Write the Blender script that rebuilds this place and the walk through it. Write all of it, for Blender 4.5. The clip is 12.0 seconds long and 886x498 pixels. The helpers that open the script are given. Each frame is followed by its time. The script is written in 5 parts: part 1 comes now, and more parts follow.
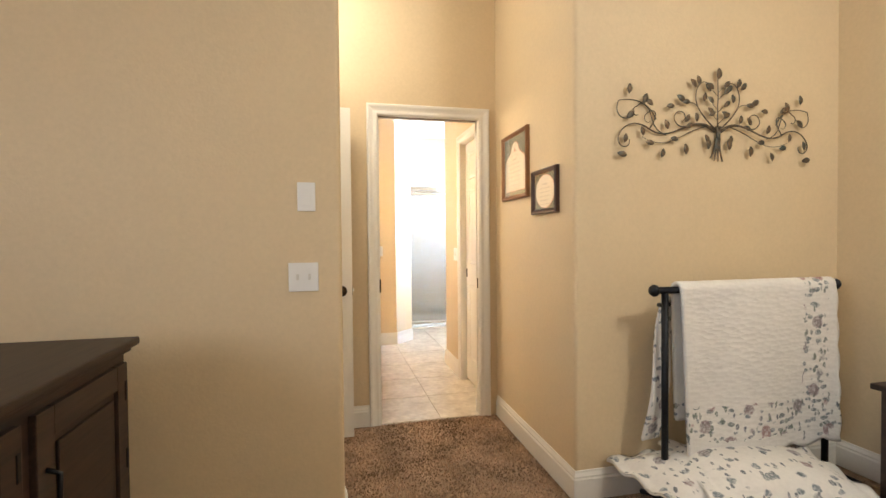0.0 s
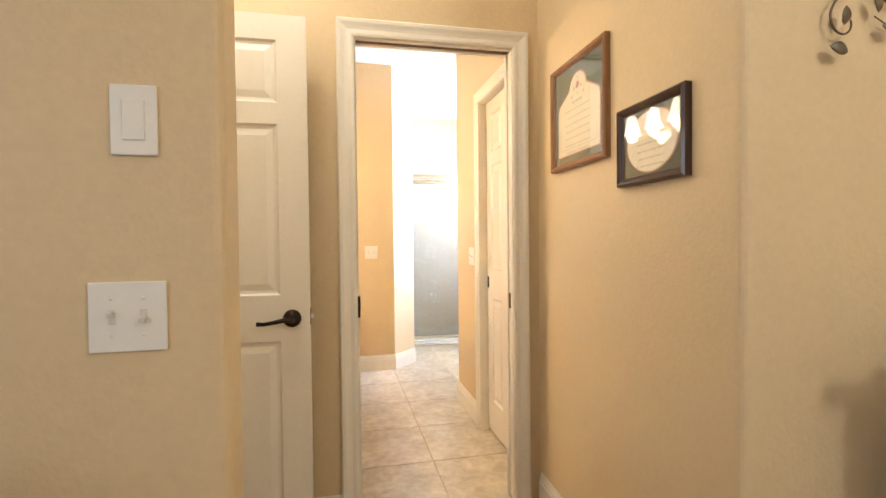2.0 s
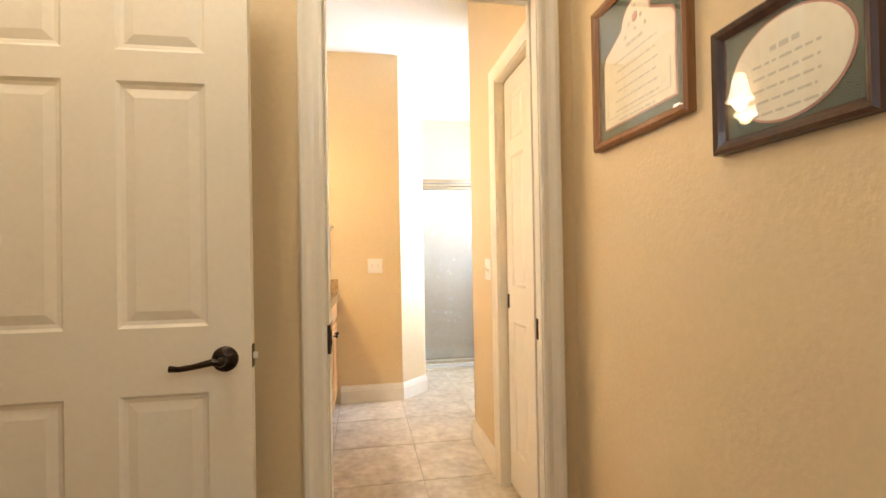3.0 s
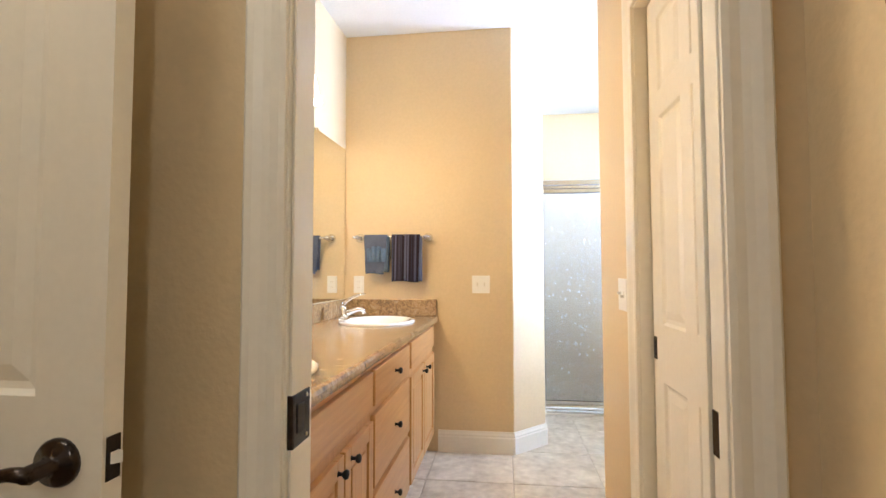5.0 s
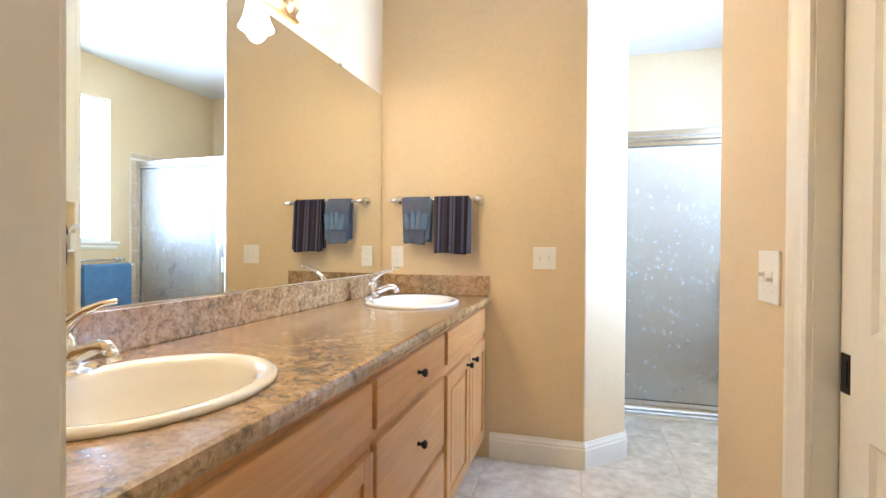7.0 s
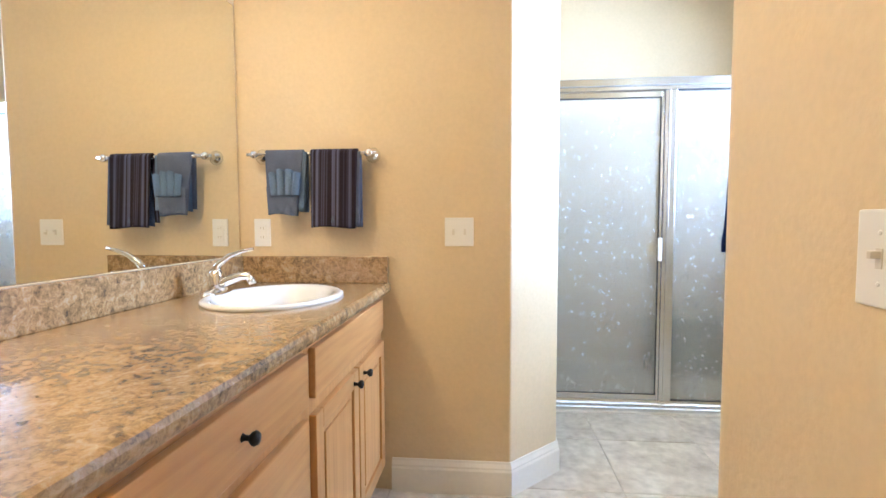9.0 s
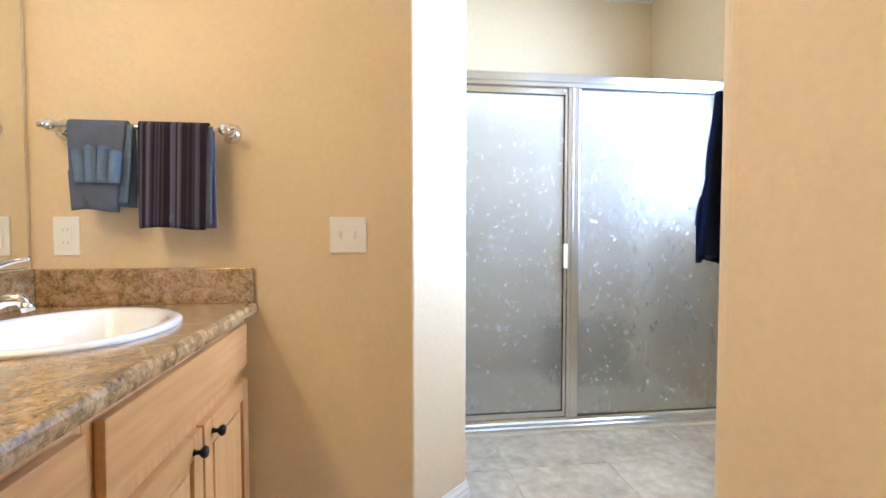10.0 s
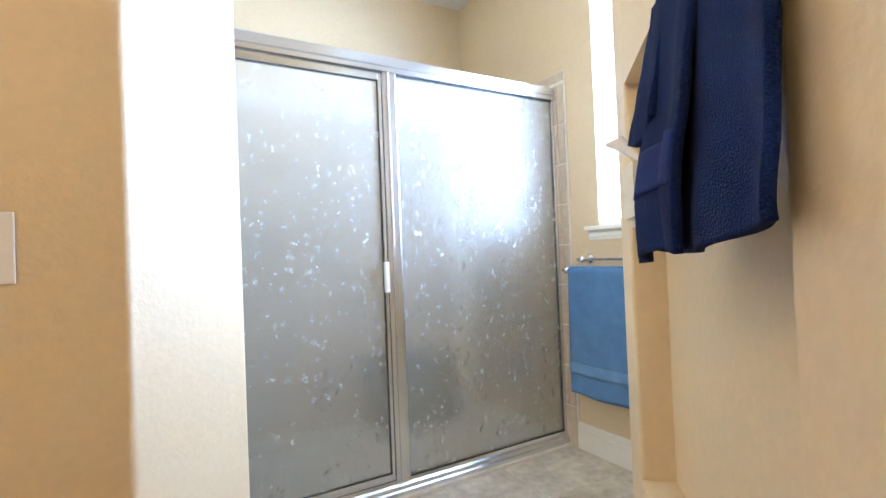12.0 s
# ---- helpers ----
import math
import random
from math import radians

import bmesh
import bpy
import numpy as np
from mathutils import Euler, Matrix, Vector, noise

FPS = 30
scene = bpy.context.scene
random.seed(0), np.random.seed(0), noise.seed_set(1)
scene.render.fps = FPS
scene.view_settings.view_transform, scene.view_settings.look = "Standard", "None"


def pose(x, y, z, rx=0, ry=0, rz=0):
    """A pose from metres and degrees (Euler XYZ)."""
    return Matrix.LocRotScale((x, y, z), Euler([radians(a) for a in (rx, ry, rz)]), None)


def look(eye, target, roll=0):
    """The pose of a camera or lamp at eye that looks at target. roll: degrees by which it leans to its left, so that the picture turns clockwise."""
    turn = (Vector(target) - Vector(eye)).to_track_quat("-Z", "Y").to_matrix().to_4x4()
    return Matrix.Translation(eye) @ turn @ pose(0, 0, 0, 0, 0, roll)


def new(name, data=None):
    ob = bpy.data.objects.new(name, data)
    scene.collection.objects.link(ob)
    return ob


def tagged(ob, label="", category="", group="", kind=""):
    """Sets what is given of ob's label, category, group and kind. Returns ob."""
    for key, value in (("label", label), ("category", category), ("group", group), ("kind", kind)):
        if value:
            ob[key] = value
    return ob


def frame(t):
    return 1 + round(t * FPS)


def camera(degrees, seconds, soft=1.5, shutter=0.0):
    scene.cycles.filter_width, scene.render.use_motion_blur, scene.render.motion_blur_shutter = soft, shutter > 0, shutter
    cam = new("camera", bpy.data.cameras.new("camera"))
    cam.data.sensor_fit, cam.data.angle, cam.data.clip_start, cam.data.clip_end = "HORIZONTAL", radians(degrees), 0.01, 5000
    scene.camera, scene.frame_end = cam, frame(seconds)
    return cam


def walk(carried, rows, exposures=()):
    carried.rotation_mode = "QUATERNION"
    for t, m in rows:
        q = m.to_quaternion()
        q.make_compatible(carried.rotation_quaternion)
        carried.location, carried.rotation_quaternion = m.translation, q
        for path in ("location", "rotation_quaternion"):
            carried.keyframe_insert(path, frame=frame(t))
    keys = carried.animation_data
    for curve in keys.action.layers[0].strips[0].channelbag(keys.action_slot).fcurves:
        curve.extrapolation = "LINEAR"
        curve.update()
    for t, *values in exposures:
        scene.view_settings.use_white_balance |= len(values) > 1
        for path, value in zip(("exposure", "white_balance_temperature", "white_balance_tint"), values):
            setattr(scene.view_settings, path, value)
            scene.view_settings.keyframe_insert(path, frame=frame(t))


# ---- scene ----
cam = camera(85.5, 12.0)
PATH = [
    (0, (-0.058, -0.031, 1.22), (0.396, 1.917, 1.177), -0.5),
    (0.5, (0.024, 0.228, 1.206), (0.44, 2.184, 1.154), -0.4),
    (1, (0.081, 0.501, 1.207), (0.483, 2.46, 1.147), -0.4),
    (1.5, (0.112, 0.777, 1.21), (0.527, 2.732, 1.149), -0.5),
    (2, (0.171, 1.093, 1.193), (0.597, 3.047, 1.152), -0.6),
    (2.5, (0.263, 1.369, 1.191), (0.66, 3.33, 1.169), -0.8),
    (3, (0.35, 1.619, 1.169), (0.688, 3.59, 1.188), -1.0),
    (3.2, (0.379, 1.711, 1.167), (0.688, 3.686, 1.199), -1.1),
    (4.8, (0.619, 2.297, 1.155), (0.415, 4.285, 1.254), -0.2),
    (5, (0.601, 2.346, 1.164), (0.355, 4.328, 1.258), -0.1),
    (5.5, (0.612, 2.488, 1.156), (0.232, 4.45, 1.243), 0.4),
    (6, (0.626, 2.637, 1.153), (0.146, 4.578, 1.213), 0.7),
    (6.5, (0.621, 2.776, 1.153), (0.093, 4.705, 1.181), 0.6),
    (6.7, (0.625, 2.837, 1.151), (0.081, 4.761, 1.16), 0.5),
    (8.3, (0.563, 3.352, 1.119), (0.189, 5.315, 1.033), 0.1),
    (8.5, (0.567, 3.414, 1.118), (0.226, 5.382, 1.022), 0.0),
    (9, (0.575, 3.566, 1.126), (0.388, 5.557, 1.007), -0.2),
    (9.5, (0.568, 3.741, 1.115), (0.592, 5.738, 1.008), -0.1),
    (10, (0.558, 3.93, 1.096), (0.822, 5.911, 1.017), -0.0),
    (10.5, (0.582, 4.067, 1.077), (1.042, 6.012, 1.033), -0.7),
    (11, (0.667, 4.228, 1.088), (1.297, 6.126, 1.059), -1.0),
    (11.5, (0.702, 4.366, 1.059), (1.518, 6.192, 1.071), -1.7),
    (12, (0.724, 4.483, 1.041), (1.728, 6.212, 1.067), -2.3),
]
walk(cam, [(t, look(eye, target, roll)) for t, eye, target, roll in PATH], [
    (0, 0.68, 5950, 9), (2.0, 0.62, 6250, 9), (3.0, 0.52, 6600, 9), (5.0, 0.24, 5650, 7), (6.5, 0.16, 5250, 5),
    (8.5, 0.10, 5250, 5), (9.5, 0.08, 5400, 6), (10.5, -0.12, 5350, 7), (12, -0.16, 5400, 7)])

# ---- world and lights ----
world = bpy.data.worlds.new("world")
scene.world = world
world.use_nodes = True
wn = world.node_tree.nodes
sky = wn.new("ShaderNodeTexSky")
sky.sky_type, sky.sun_disc, sky.sun_elevation, sky.sun_rotation = "NISHITA", False, radians(48), radians(70)
world.node_tree.links.new(sky.outputs[0], wn["Background"].inputs[0])
wn["Background"].inputs[1].default_value = 0.12
scene.view_settings.exposure = 0.0


def area_lamp(name, m, sx, sy, power, color):
    lamp = bpy.data.lights.new(name, "AREA")
    lamp.shape, lamp.size, lamp.size_y, lamp.energy, lamp.color = "RECTANGLE", sx, sy, power, color
    ob = new(name, lamp)
    ob.matrix_world = m
    return ob


def point_lamp(name, place, power, color, radius=0.04):
    lamp = bpy.data.lights.new(name, "POINT")
    lamp.energy, lamp.color, lamp.shadow_soft_size = power, color, radius
    ob = new(name, lamp)
    ob.location = place
    return ob


DAY = (0.60, 0.73, 1.0)
WARM = (1.0, 0.67, 0.32)
SOFT = (1.0, 0.95, 0.85)
area_lamp("bath_window_light", pose(2.71, 5.72, 1.80, 0, 90, 0), 1.24, 0.83, 185, DAY)
# daylight from the left, through an unseen window assumed there
area_lamp("bedroom_window_light", pose(-2.57, -1.0, 1.75, 0, -90, 0), 1.2, 2.1, 26, (0.93, 0.95, 1.0))
# the vanity bulbs and the ceiling lamps are set beside their fixtures below
VANITY_POWER, VEST_POWER, BED_POWER = 7.8, 11.8, 38.0


# ---- materials ----
def paint(name, color, rough=0.5, metal=0.0, vary=0.06, scale=3.0, fine=60.0, bump=0.0, bump_scale=120.0, dark=None, coat=0.0):
    """A surface with broad and fine variation of its colour, and relief."""
    m = bpy.data.materials.new(name)
    m.use_nodes = True
    nt = m.node_tree
    n, link = nt.nodes, nt.links.new
    b = n["Principled BSDF"]
    b.inputs["Roughness"].default_value, b.inputs["Metallic"].default_value = rough, metal
    b.inputs["Coat Weight"].default_value = coat
    co = n.new("ShaderNodeTexCoord")
    broad, grain = n.new("ShaderNodeTexNoise"), n.new("ShaderNodeTexNoise")
    broad.inputs["Scale"].default_value, grain.inputs["Scale"].default_value = scale, fine
    broad.inputs["Detail"].default_value = grain.inputs["Detail"].default_value = 4
    for t in (broad, grain):
        link(co.outputs["Object"], t.inputs["Vector"])
    mean = n.new("ShaderNodeMath")
    mean.operation = "ADD"
    link(broad.outputs["Fac"], mean.inputs[0])
    link(grain.outputs["Fac"], mean.inputs[1])
    ramp = n.new("ShaderNodeMapRange")
    ramp.inputs["From Min"].default_value, ramp.inputs["From Max"].default_value = 0.65, 1.35
    link(mean.outputs[0], ramp.inputs["Value"])
    mix = n.new("ShaderNodeMix")
    mix.data_type = "RGBA"
    low = dark or [c * (1 - 2 * vary) for c in color]
    mix.inputs["A"].default_value, mix.inputs["B"].default_value = (*low, 1), (*[min(1, c * (1 + vary)) for c in color], 1)
    link(ramp.outputs[0], mix.inputs["Factor"])
    link(mix.outputs["Result"], b.inputs["Base Color"])
    if bump:
        relief = n.new("ShaderNodeTexNoise")
        relief.inputs["Scale"].default_value, relief.inputs["Detail"].default_value = bump_scale, 3
        link(co.outputs["Object"], relief.inputs["Vector"])
        bp = n.new("ShaderNodeBump")
        bp.inputs["Strength"].default_value, bp.inputs["Distance"].default_value = bump, 0.004
        link(relief.outputs["Fac"], bp.inputs["Height"])
        link(bp.outputs[0], b.inputs["Normal"])
    return m


def wood(name, light, dark, rough=0.4, axis=2, scale=9.0, coat=0.0):
    """Wood with long grain along an axis."""
    m = paint(name, light, rough, coat=coat)
    n, link = m.node_tree.nodes, m.node_tree.links.new
    co = n["Texture Coordinate"]
    stretch = n.new("ShaderNodeMapping")
    s = [scale * 6] * 3
    s[axis] = scale * 0.35
    stretch.inputs["Scale"].default_value = s
    link(co.outputs["Object"], stretch.inputs["Vector"])
    g = n.new("ShaderNodeTexNoise")
    g.inputs["Scale"].default_value, g.inputs["Detail"].default_value, g.inputs["Distortion"].default_value = 1.0, 6, 0.6
    link(stretch.outputs[0], g.inputs["Vector"])
    mix = n["Mix"]
    mr = n.new("ShaderNodeMapRange")
    mr.inputs["From Min"].default_value, mr.inputs["From Max"].default_value = 0.3, 0.7
    link(g.outputs["Fac"], mr.inputs["Value"])
    link(mr.outputs[0], mix.inputs["Factor"])
    mix.inputs["A"].default_value, mix.inputs["B"].default_value = (*dark, 1), (*light, 1)
    return m


def speckled(name, colors, rough, coat, scale):
    """Printed stone laminate: blotches of four colours at two scales."""
    m = paint(name, colors[0], rough, coat=coat)
    n, link = m.node_tree.nodes, m.node_tree.links.new
    co, b = n["Texture Coordinate"], n["Principled BSDF"]
    big, small = n.new("ShaderNodeTexNoise"), n.new("ShaderNodeTexNoise")
    for t, s, d in ((big, scale, 1.5), (small, scale * 5, 0.8)):
        t.inputs["Scale"].default_value, t.inputs["Detail"].default_value, t.inputs["Distortion"].default_value = s, 8, d
        t.inputs["Roughness"].default_value = 0.65
        link(co.outputs["Object"], t.inputs["Vector"])
    add = n.new("ShaderNodeMix")
    add.data_type = "FLOAT"
    add.inputs["Factor"].default_value = 0.5
    link(big.outputs["Fac"], add.inputs["A"])
    link(small.outputs["Fac"], add.inputs["B"])
    ramp = n.new("ShaderNodeValToRGB")
    e = ramp.color_ramp.elements
    e[0].position, e[0].color = 0.36, (*colors[3], 1)
    e[1].position, e[1].color = 0.64, (*colors[2], 1)
    for p, c in ((0.45, colors[1]), (0.53, colors[0])):
        x = e.new(p)
        x.color = (*c, 1)
    link(add.outputs["Result"], ramp.inputs["Fac"])
    link(ramp.outputs["Color"], b.inputs["Base Color"])
    return m


def cloth(name, color, band=None, vary=0.12, bump=0.9, bump_scale=420.0):
    """Terry cloth; band: a function of the object's x that stripes it with a second colour."""
    m = paint(name, color, 0.95, vary=vary, scale=14, fine=300, bump=bump, bump_scale=bump_scale)
    m.node_tree.nodes["Principled BSDF"].inputs["Sheen Weight"].default_value, m.node_tree.nodes["Principled BSDF"].inputs["Specular IOR Level"].default_value = 0.02, 0.12
    if band:
        n, link = m.node_tree.nodes, m.node_tree.links.new
        sep = n.new("ShaderNodeSeparateXYZ")
        link(n["Texture Coordinate"].outputs["Object"], sep.inputs[0])
        wave = n.new("ShaderNodeTexNoise")
        wave.noise_dimensions = "1D"
        wave.inputs["Scale"].default_value, wave.inputs["Detail"].default_value = band[1], 1
        link(sep.outputs["X"], wave.inputs["W"])
        ramp = n.new("ShaderNodeValToRGB")
        ramp.color_ramp.elements[0].position, ramp.color_ramp.elements[1].position = 0.47, 0.64
        link(wave.outputs["Fac"], ramp.inputs["Fac"])
        mix = n.new("ShaderNodeMix")
        mix.data_type = "RGBA"
        mix.inputs["B"].default_value = (*band[0], 1)
        link(n["Mix"].outputs["Result"], mix.inputs["A"])
        link(ramp.outputs["Color"], mix.inputs["Factor"])
        link(mix.outputs["Result"], n["Principled BSDF"].inputs["Base Color"])
    return m


def quilted(name, floral, rare=0.0, border=False):
    """White quilted cotton with stitched puckers; floral: also a print of grey leaves and rose blooms, rarer by rare, or along a border."""
    m = paint(name, (0.80, 0.76, 0.69), 0.9, vary=0.04, scale=6, bump=0.0)
    n, link = m.node_tree.nodes, m.node_tree.links.new
    co, b = n["Texture Coordinate"], n["Principled BSDF"]
    pucker = n.new("ShaderNodeTexVoronoi")
    pucker.inputs["Scale"].default_value = 48
    squash = n.new("ShaderNodeMapping")
    squash.inputs["Scale"].default_value = (0.45, 1, 1.2)
    link(co.outputs["Object"], squash.inputs["Vector"])
    link(squash.outputs[0], pucker.inputs["Vector"])
    bp = n.new("ShaderNodeBump")
    bp.inputs["Strength"].default_value, bp.inputs["Distance"].default_value = 0.35, 0.007
    link(pucker.outputs["Distance"], bp.inputs["Height"])
    link(bp.outputs[0], b.inputs["Normal"])
    if floral:
        last = n["Mix"].outputs["Result"]
        rag = n.new("ShaderNodeTexNoise")
        rag.inputs["Scale"].default_value, rag.inputs["Detail"].default_value = 38, 3
        link(co.outputs["Object"], rag.inputs["Vector"])
        if border:
            # a garland down one side and along the hem, with a ragged outline
            stray = n.new("ShaderNodeVectorMath")
            stray.operation = "MULTIPLY_ADD"
            stray.inputs[1].default_value = (0.05, 0.05, 0.05)
            link(rag.outputs["Color"], stray.inputs[0])
            link(co.outputs["Object"], stray.inputs[2])
            xyz = n.new("ShaderNodeSeparateXYZ")
            link(stray.outputs[0], xyz.inputs[0])
            bands = []
            for axis, middle, half in (("X", 0.375, 0.068), ("Z", -0.575, 0.078)):
                band = n.new("ShaderNodeMath")
                band.operation = "COMPARE"
                band.inputs[1].default_value, band.inputs[2].default_value = middle, half
                link(xyz.outputs[axis], band.inputs[0])
                bands.append(band)
            inner = n.new("ShaderNodeMath")
            inner.operation = "MAXIMUM"
            link(bands[0].outputs[0], inner.inputs[0])
            link(bands[1].outputs[0], inner.inputs[1])
        for size, squeeze, reach, keep, tones in ((19, (1, 1, 1.9), 0.36, 0.42, ((0.10, 0.13, 0.11), (0.16, 0.19, 0.22))),
                                                  (22, (1.9, 1, 1), 0.32, 0.50, ((0.16, 0.20, 0.13), (0.09, 0.10, 0.13))),
                                                  (12, (1, 1, 1), 0.36, 0.44, ((0.38, 0.15, 0.13), (0.20, 0.20, 0.21)))):
            turn = n.new("ShaderNodeMapping")
            turn.inputs["Scale"].default_value, turn.inputs["Rotation"].default_value = squeeze, (0, 0.6 * squeeze[0], 0)
            sway = n.new("ShaderNodeVectorMath")
            sway.operation = "MULTIPLY_ADD"
            sway.inputs[1].default_value = (0.022, 0.022, 0.022)
            link(rag.outputs["Color"], sway.inputs[0])
            link(co.outputs["Object"], sway.inputs[2])
            link(sway.outputs[0], turn.inputs["Vector"])
            cell = n.new("ShaderNodeTexVoronoi")
            cell.inputs["Scale"].default_value = size
            link(turn.outputs[0], cell.inputs["Vector"])
            inside = n.new("ShaderNodeMapRange")
            inside.inputs["From Min"].default_value, inside.inputs["From Max"].default_value = reach - 0.05, reach + 0.03
            inside.inputs["To Min"].default_value, inside.inputs["To Max"].default_value = 0.9, 0.0
            link(cell.outputs["Distance"], inside.inputs["Value"])
            some = n.new("ShaderNodeMath")
            some.operation = "GREATER_THAN"
            some.inputs[1].default_value = keep + rare
            link(cell.outputs["Color"], some.inputs[0])
            petal = n.new("ShaderNodeTexNoise")
            petal.inputs["Scale"].default_value, petal.inputs["Detail"].default_value = 95, 2
            link(co.outputs["Object"], petal.inputs["Vector"])
            veins = n.new("ShaderNodeMapRange")
            veins.inputs["From Min"].default_value, veins.inputs["From Max"].default_value = 0.38, 0.56
            veins.inputs["To Min"].default_value = 0.5
            link(petal.outputs["Fac"], veins.inputs["Value"])
            on, mask = n.new("ShaderNodeMath"), n.new("ShaderNodeMath")
            on.operation = mask.operation = "MULTIPLY"
            link(inside.outputs[0], on.inputs[0])
            link(some.outputs[0], on.inputs[1])
            link(on.outputs[0], mask.inputs[0])
            link(veins.outputs[0], mask.inputs[1])
            print_mask = mask.outputs[0]
            if border:
                within = n.new("ShaderNodeMath")
                within.operation = "MULTIPLY"
                link(mask.outputs[0], within.inputs[0])
                link(inner.outputs[0], within.inputs[1])
                print_mask = within.outputs[0]
            hue = n.new("ShaderNodeMix")
            hue.data_type = "RGBA"
            hue.inputs["A"].default_value, hue.inputs["B"].default_value = (*tones[0], 1), (*tones[1], 1)
            parts = n.new("ShaderNodeSeparateColor")
            link(cell.outputs["Color"], parts.inputs[0])
            link(parts.outputs[1], hue.inputs["Factor"])
            lay = n.new("ShaderNodeMix")
            lay.data_type = "RGBA"
            link(print_mask, lay.inputs["Factor"])
            link(last, lay.inputs["A"])
            link(hue.outputs["Result"], lay.inputs["B"])
            last = lay.outputs["Result"]
        link(last, b.inputs["Base Color"])
    return m


def glass(name, color=(1, 1, 1), rough=0.0, pebble=0.0):
    m = bpy.data.materials.new(name)
    m.use_nodes = True
    n, link = m.node_tree.nodes, m.node_tree.links.new
    b = n["Principled BSDF"]
    b.inputs["Base Color"].default_value = (*color, 1)
    b.inputs["Transmission Weight"].default_value, b.inputs["IOR"].default_value, b.inputs["Roughness"].default_value = 1.0, 1.45, rough
    if pebble:
        co, warp = n.new("ShaderNodeTexCoord"), n.new("ShaderNodeTexNoise")
        warp.inputs["Scale"].default_value = 11
        link(co.outputs["Object"], warp.inputs["Vector"])
        shift = n.new("ShaderNodeVectorMath")
        shift.operation = "MULTIPLY_ADD"
        shift.inputs[1].default_value = (0.12, 0.12, 0.12)
        link(warp.outputs["Color"], shift.inputs[0])
        link(co.outputs["Object"], shift.inputs[2])
        flat = n.new("ShaderNodeMapping")
        flat.inputs["Scale"].default_value = (1.5, 0.02, 0.8)
        link(shift.outputs[0], flat.inputs["Vector"])
        cells, fine, soft_ = n.new("ShaderNodeTexVoronoi"), n.new("ShaderNodeTexNoise"), n.new("ShaderNodeTexNoise")
        cells.inputs["Scale"].default_value, fine.inputs["Scale"].default_value, soft_.inputs["Scale"].default_value = 30, 260, 40
        link(flat.outputs[0], cells.inputs["Vector"])
        link(co.outputs["Object"], fine.inputs["Vector"])
        link(co.outputs["Object"], soft_.inputs["Vector"])
        dent = n.new("ShaderNodeMapRange")
        dent.interpolation_type = "SMOOTHSTEP"
        dent.inputs["From Min"].default_value, dent.inputs["From Max"].default_value = 0.10, 0.46
        dent.inputs["To Min"].default_value, dent.inputs["To Max"].default_value = 0.55, 0.0
        link(cells.outputs["Distance"], dent.inputs["Value"])
        some = n.new("ShaderNodeMath")
        some.operation = "GREATER_THAN"
        some.inputs[1].default_value = 0.45
        link(cells.outputs["Color"], some.inputs[0])
        pick = n.new("ShaderNodeMath")
        pick.operation = "MULTIPLY"
        link(dent.outputs[0], pick.inputs[0])
        link(some.outputs[0], pick.inputs[1])
        under = n.new("ShaderNodeMath")
        under.operation = "MULTIPLY_ADD"
        under.inputs[1].default_value = 0.22
        link(soft_.outputs["Fac"], under.inputs[0])
        link(pick.outputs[0], under.inputs[2])
        add = n.new("ShaderNodeMath")
        add.operation = "MULTIPLY_ADD"
        add.inputs[1].default_value = 0.12
        link(fine.outputs["Fac"], add.inputs[0])
        link(under.outputs[0], add.inputs[2])
        bp = n.new("ShaderNodeBump")
        bp.inputs["Strength"].default_value, bp.inputs["Distance"].default_value = pebble, 0.006
        link(add.outputs[0], bp.inputs["Height"])
        link(bp.outputs[0], b.inputs["Normal"])
        # the pressed surface scatters some light; glints on its dents are coloured in as pale, part-metal arcs
        b.inputs["Transmission Weight"].default_value = 0.80
        curl = n.new("ShaderNodeMapping")
        curl.inputs["Scale"].default_value = (1.3, 0.02, 0.75)
        twist = n.new("ShaderNodeTexNoise")
        twist.inputs["Scale"].default_value = 34
        link(co.outputs["Object"], twist.inputs["Vector"])
        bend = n.new("ShaderNodeVectorMath")
        bend.operation = "MULTIPLY_ADD"
        bend.inputs[1].default_value = (0.065, 0.065, 0.065)
        link(twist.outputs["Color"], bend.inputs[0])
        link(co.outputs["Object"], bend.inputs[2])
        link(bend.outputs[0], curl.inputs["Vector"])
        spots = n.new("ShaderNodeTexVoronoi")
        spots.inputs["Scale"].default_value = 31
        link(curl.outputs[0], spots.inputs["Vector"])
        edge = n.new("ShaderNodeMapRange")
        edge.inputs["From Min"].default_value, edge.inputs["From Max"].default_value = 0.015, 0.06
        edge.inputs["To Min"].default_value, edge.inputs["To Max"].default_value = 0.62, 0.0
        rim, away, gap, arc = (n.new("ShaderNodeMath") for _ in range(4))
        rim.operation, away.operation, gap.operation, arc.operation = "SUBTRACT", "ABSOLUTE", "GREATER_THAN", "MULTIPLY"
        rim.inputs[1].default_value, gap.inputs[1].default_value = 0.23, 0.49
        link(spots.outputs["Distance"], rim.inputs[0])
        link(rim.outputs[0], away.inputs[0])
        link(away.outputs[0], edge.inputs["Value"])
        link(twist.outputs["Fac"], gap.inputs[0])
        few = n.new("ShaderNodeMath")
        few.operation = "GREATER_THAN"
        few.inputs[1].default_value = 0.28
        link(spots.outputs["Color"], few.inputs[0])
        glint = n.new("ShaderNodeMath")
        glint.operation = "MULTIPLY"
        link(edge.outputs[0], arc.inputs[0])
        link(gap.outputs[0], arc.inputs[1])
        link(arc.outputs[0], glint.inputs[0])
        link(few.outputs[0], glint.inputs[1])
        bright = n.new("ShaderNodeBsdfPrincipled")
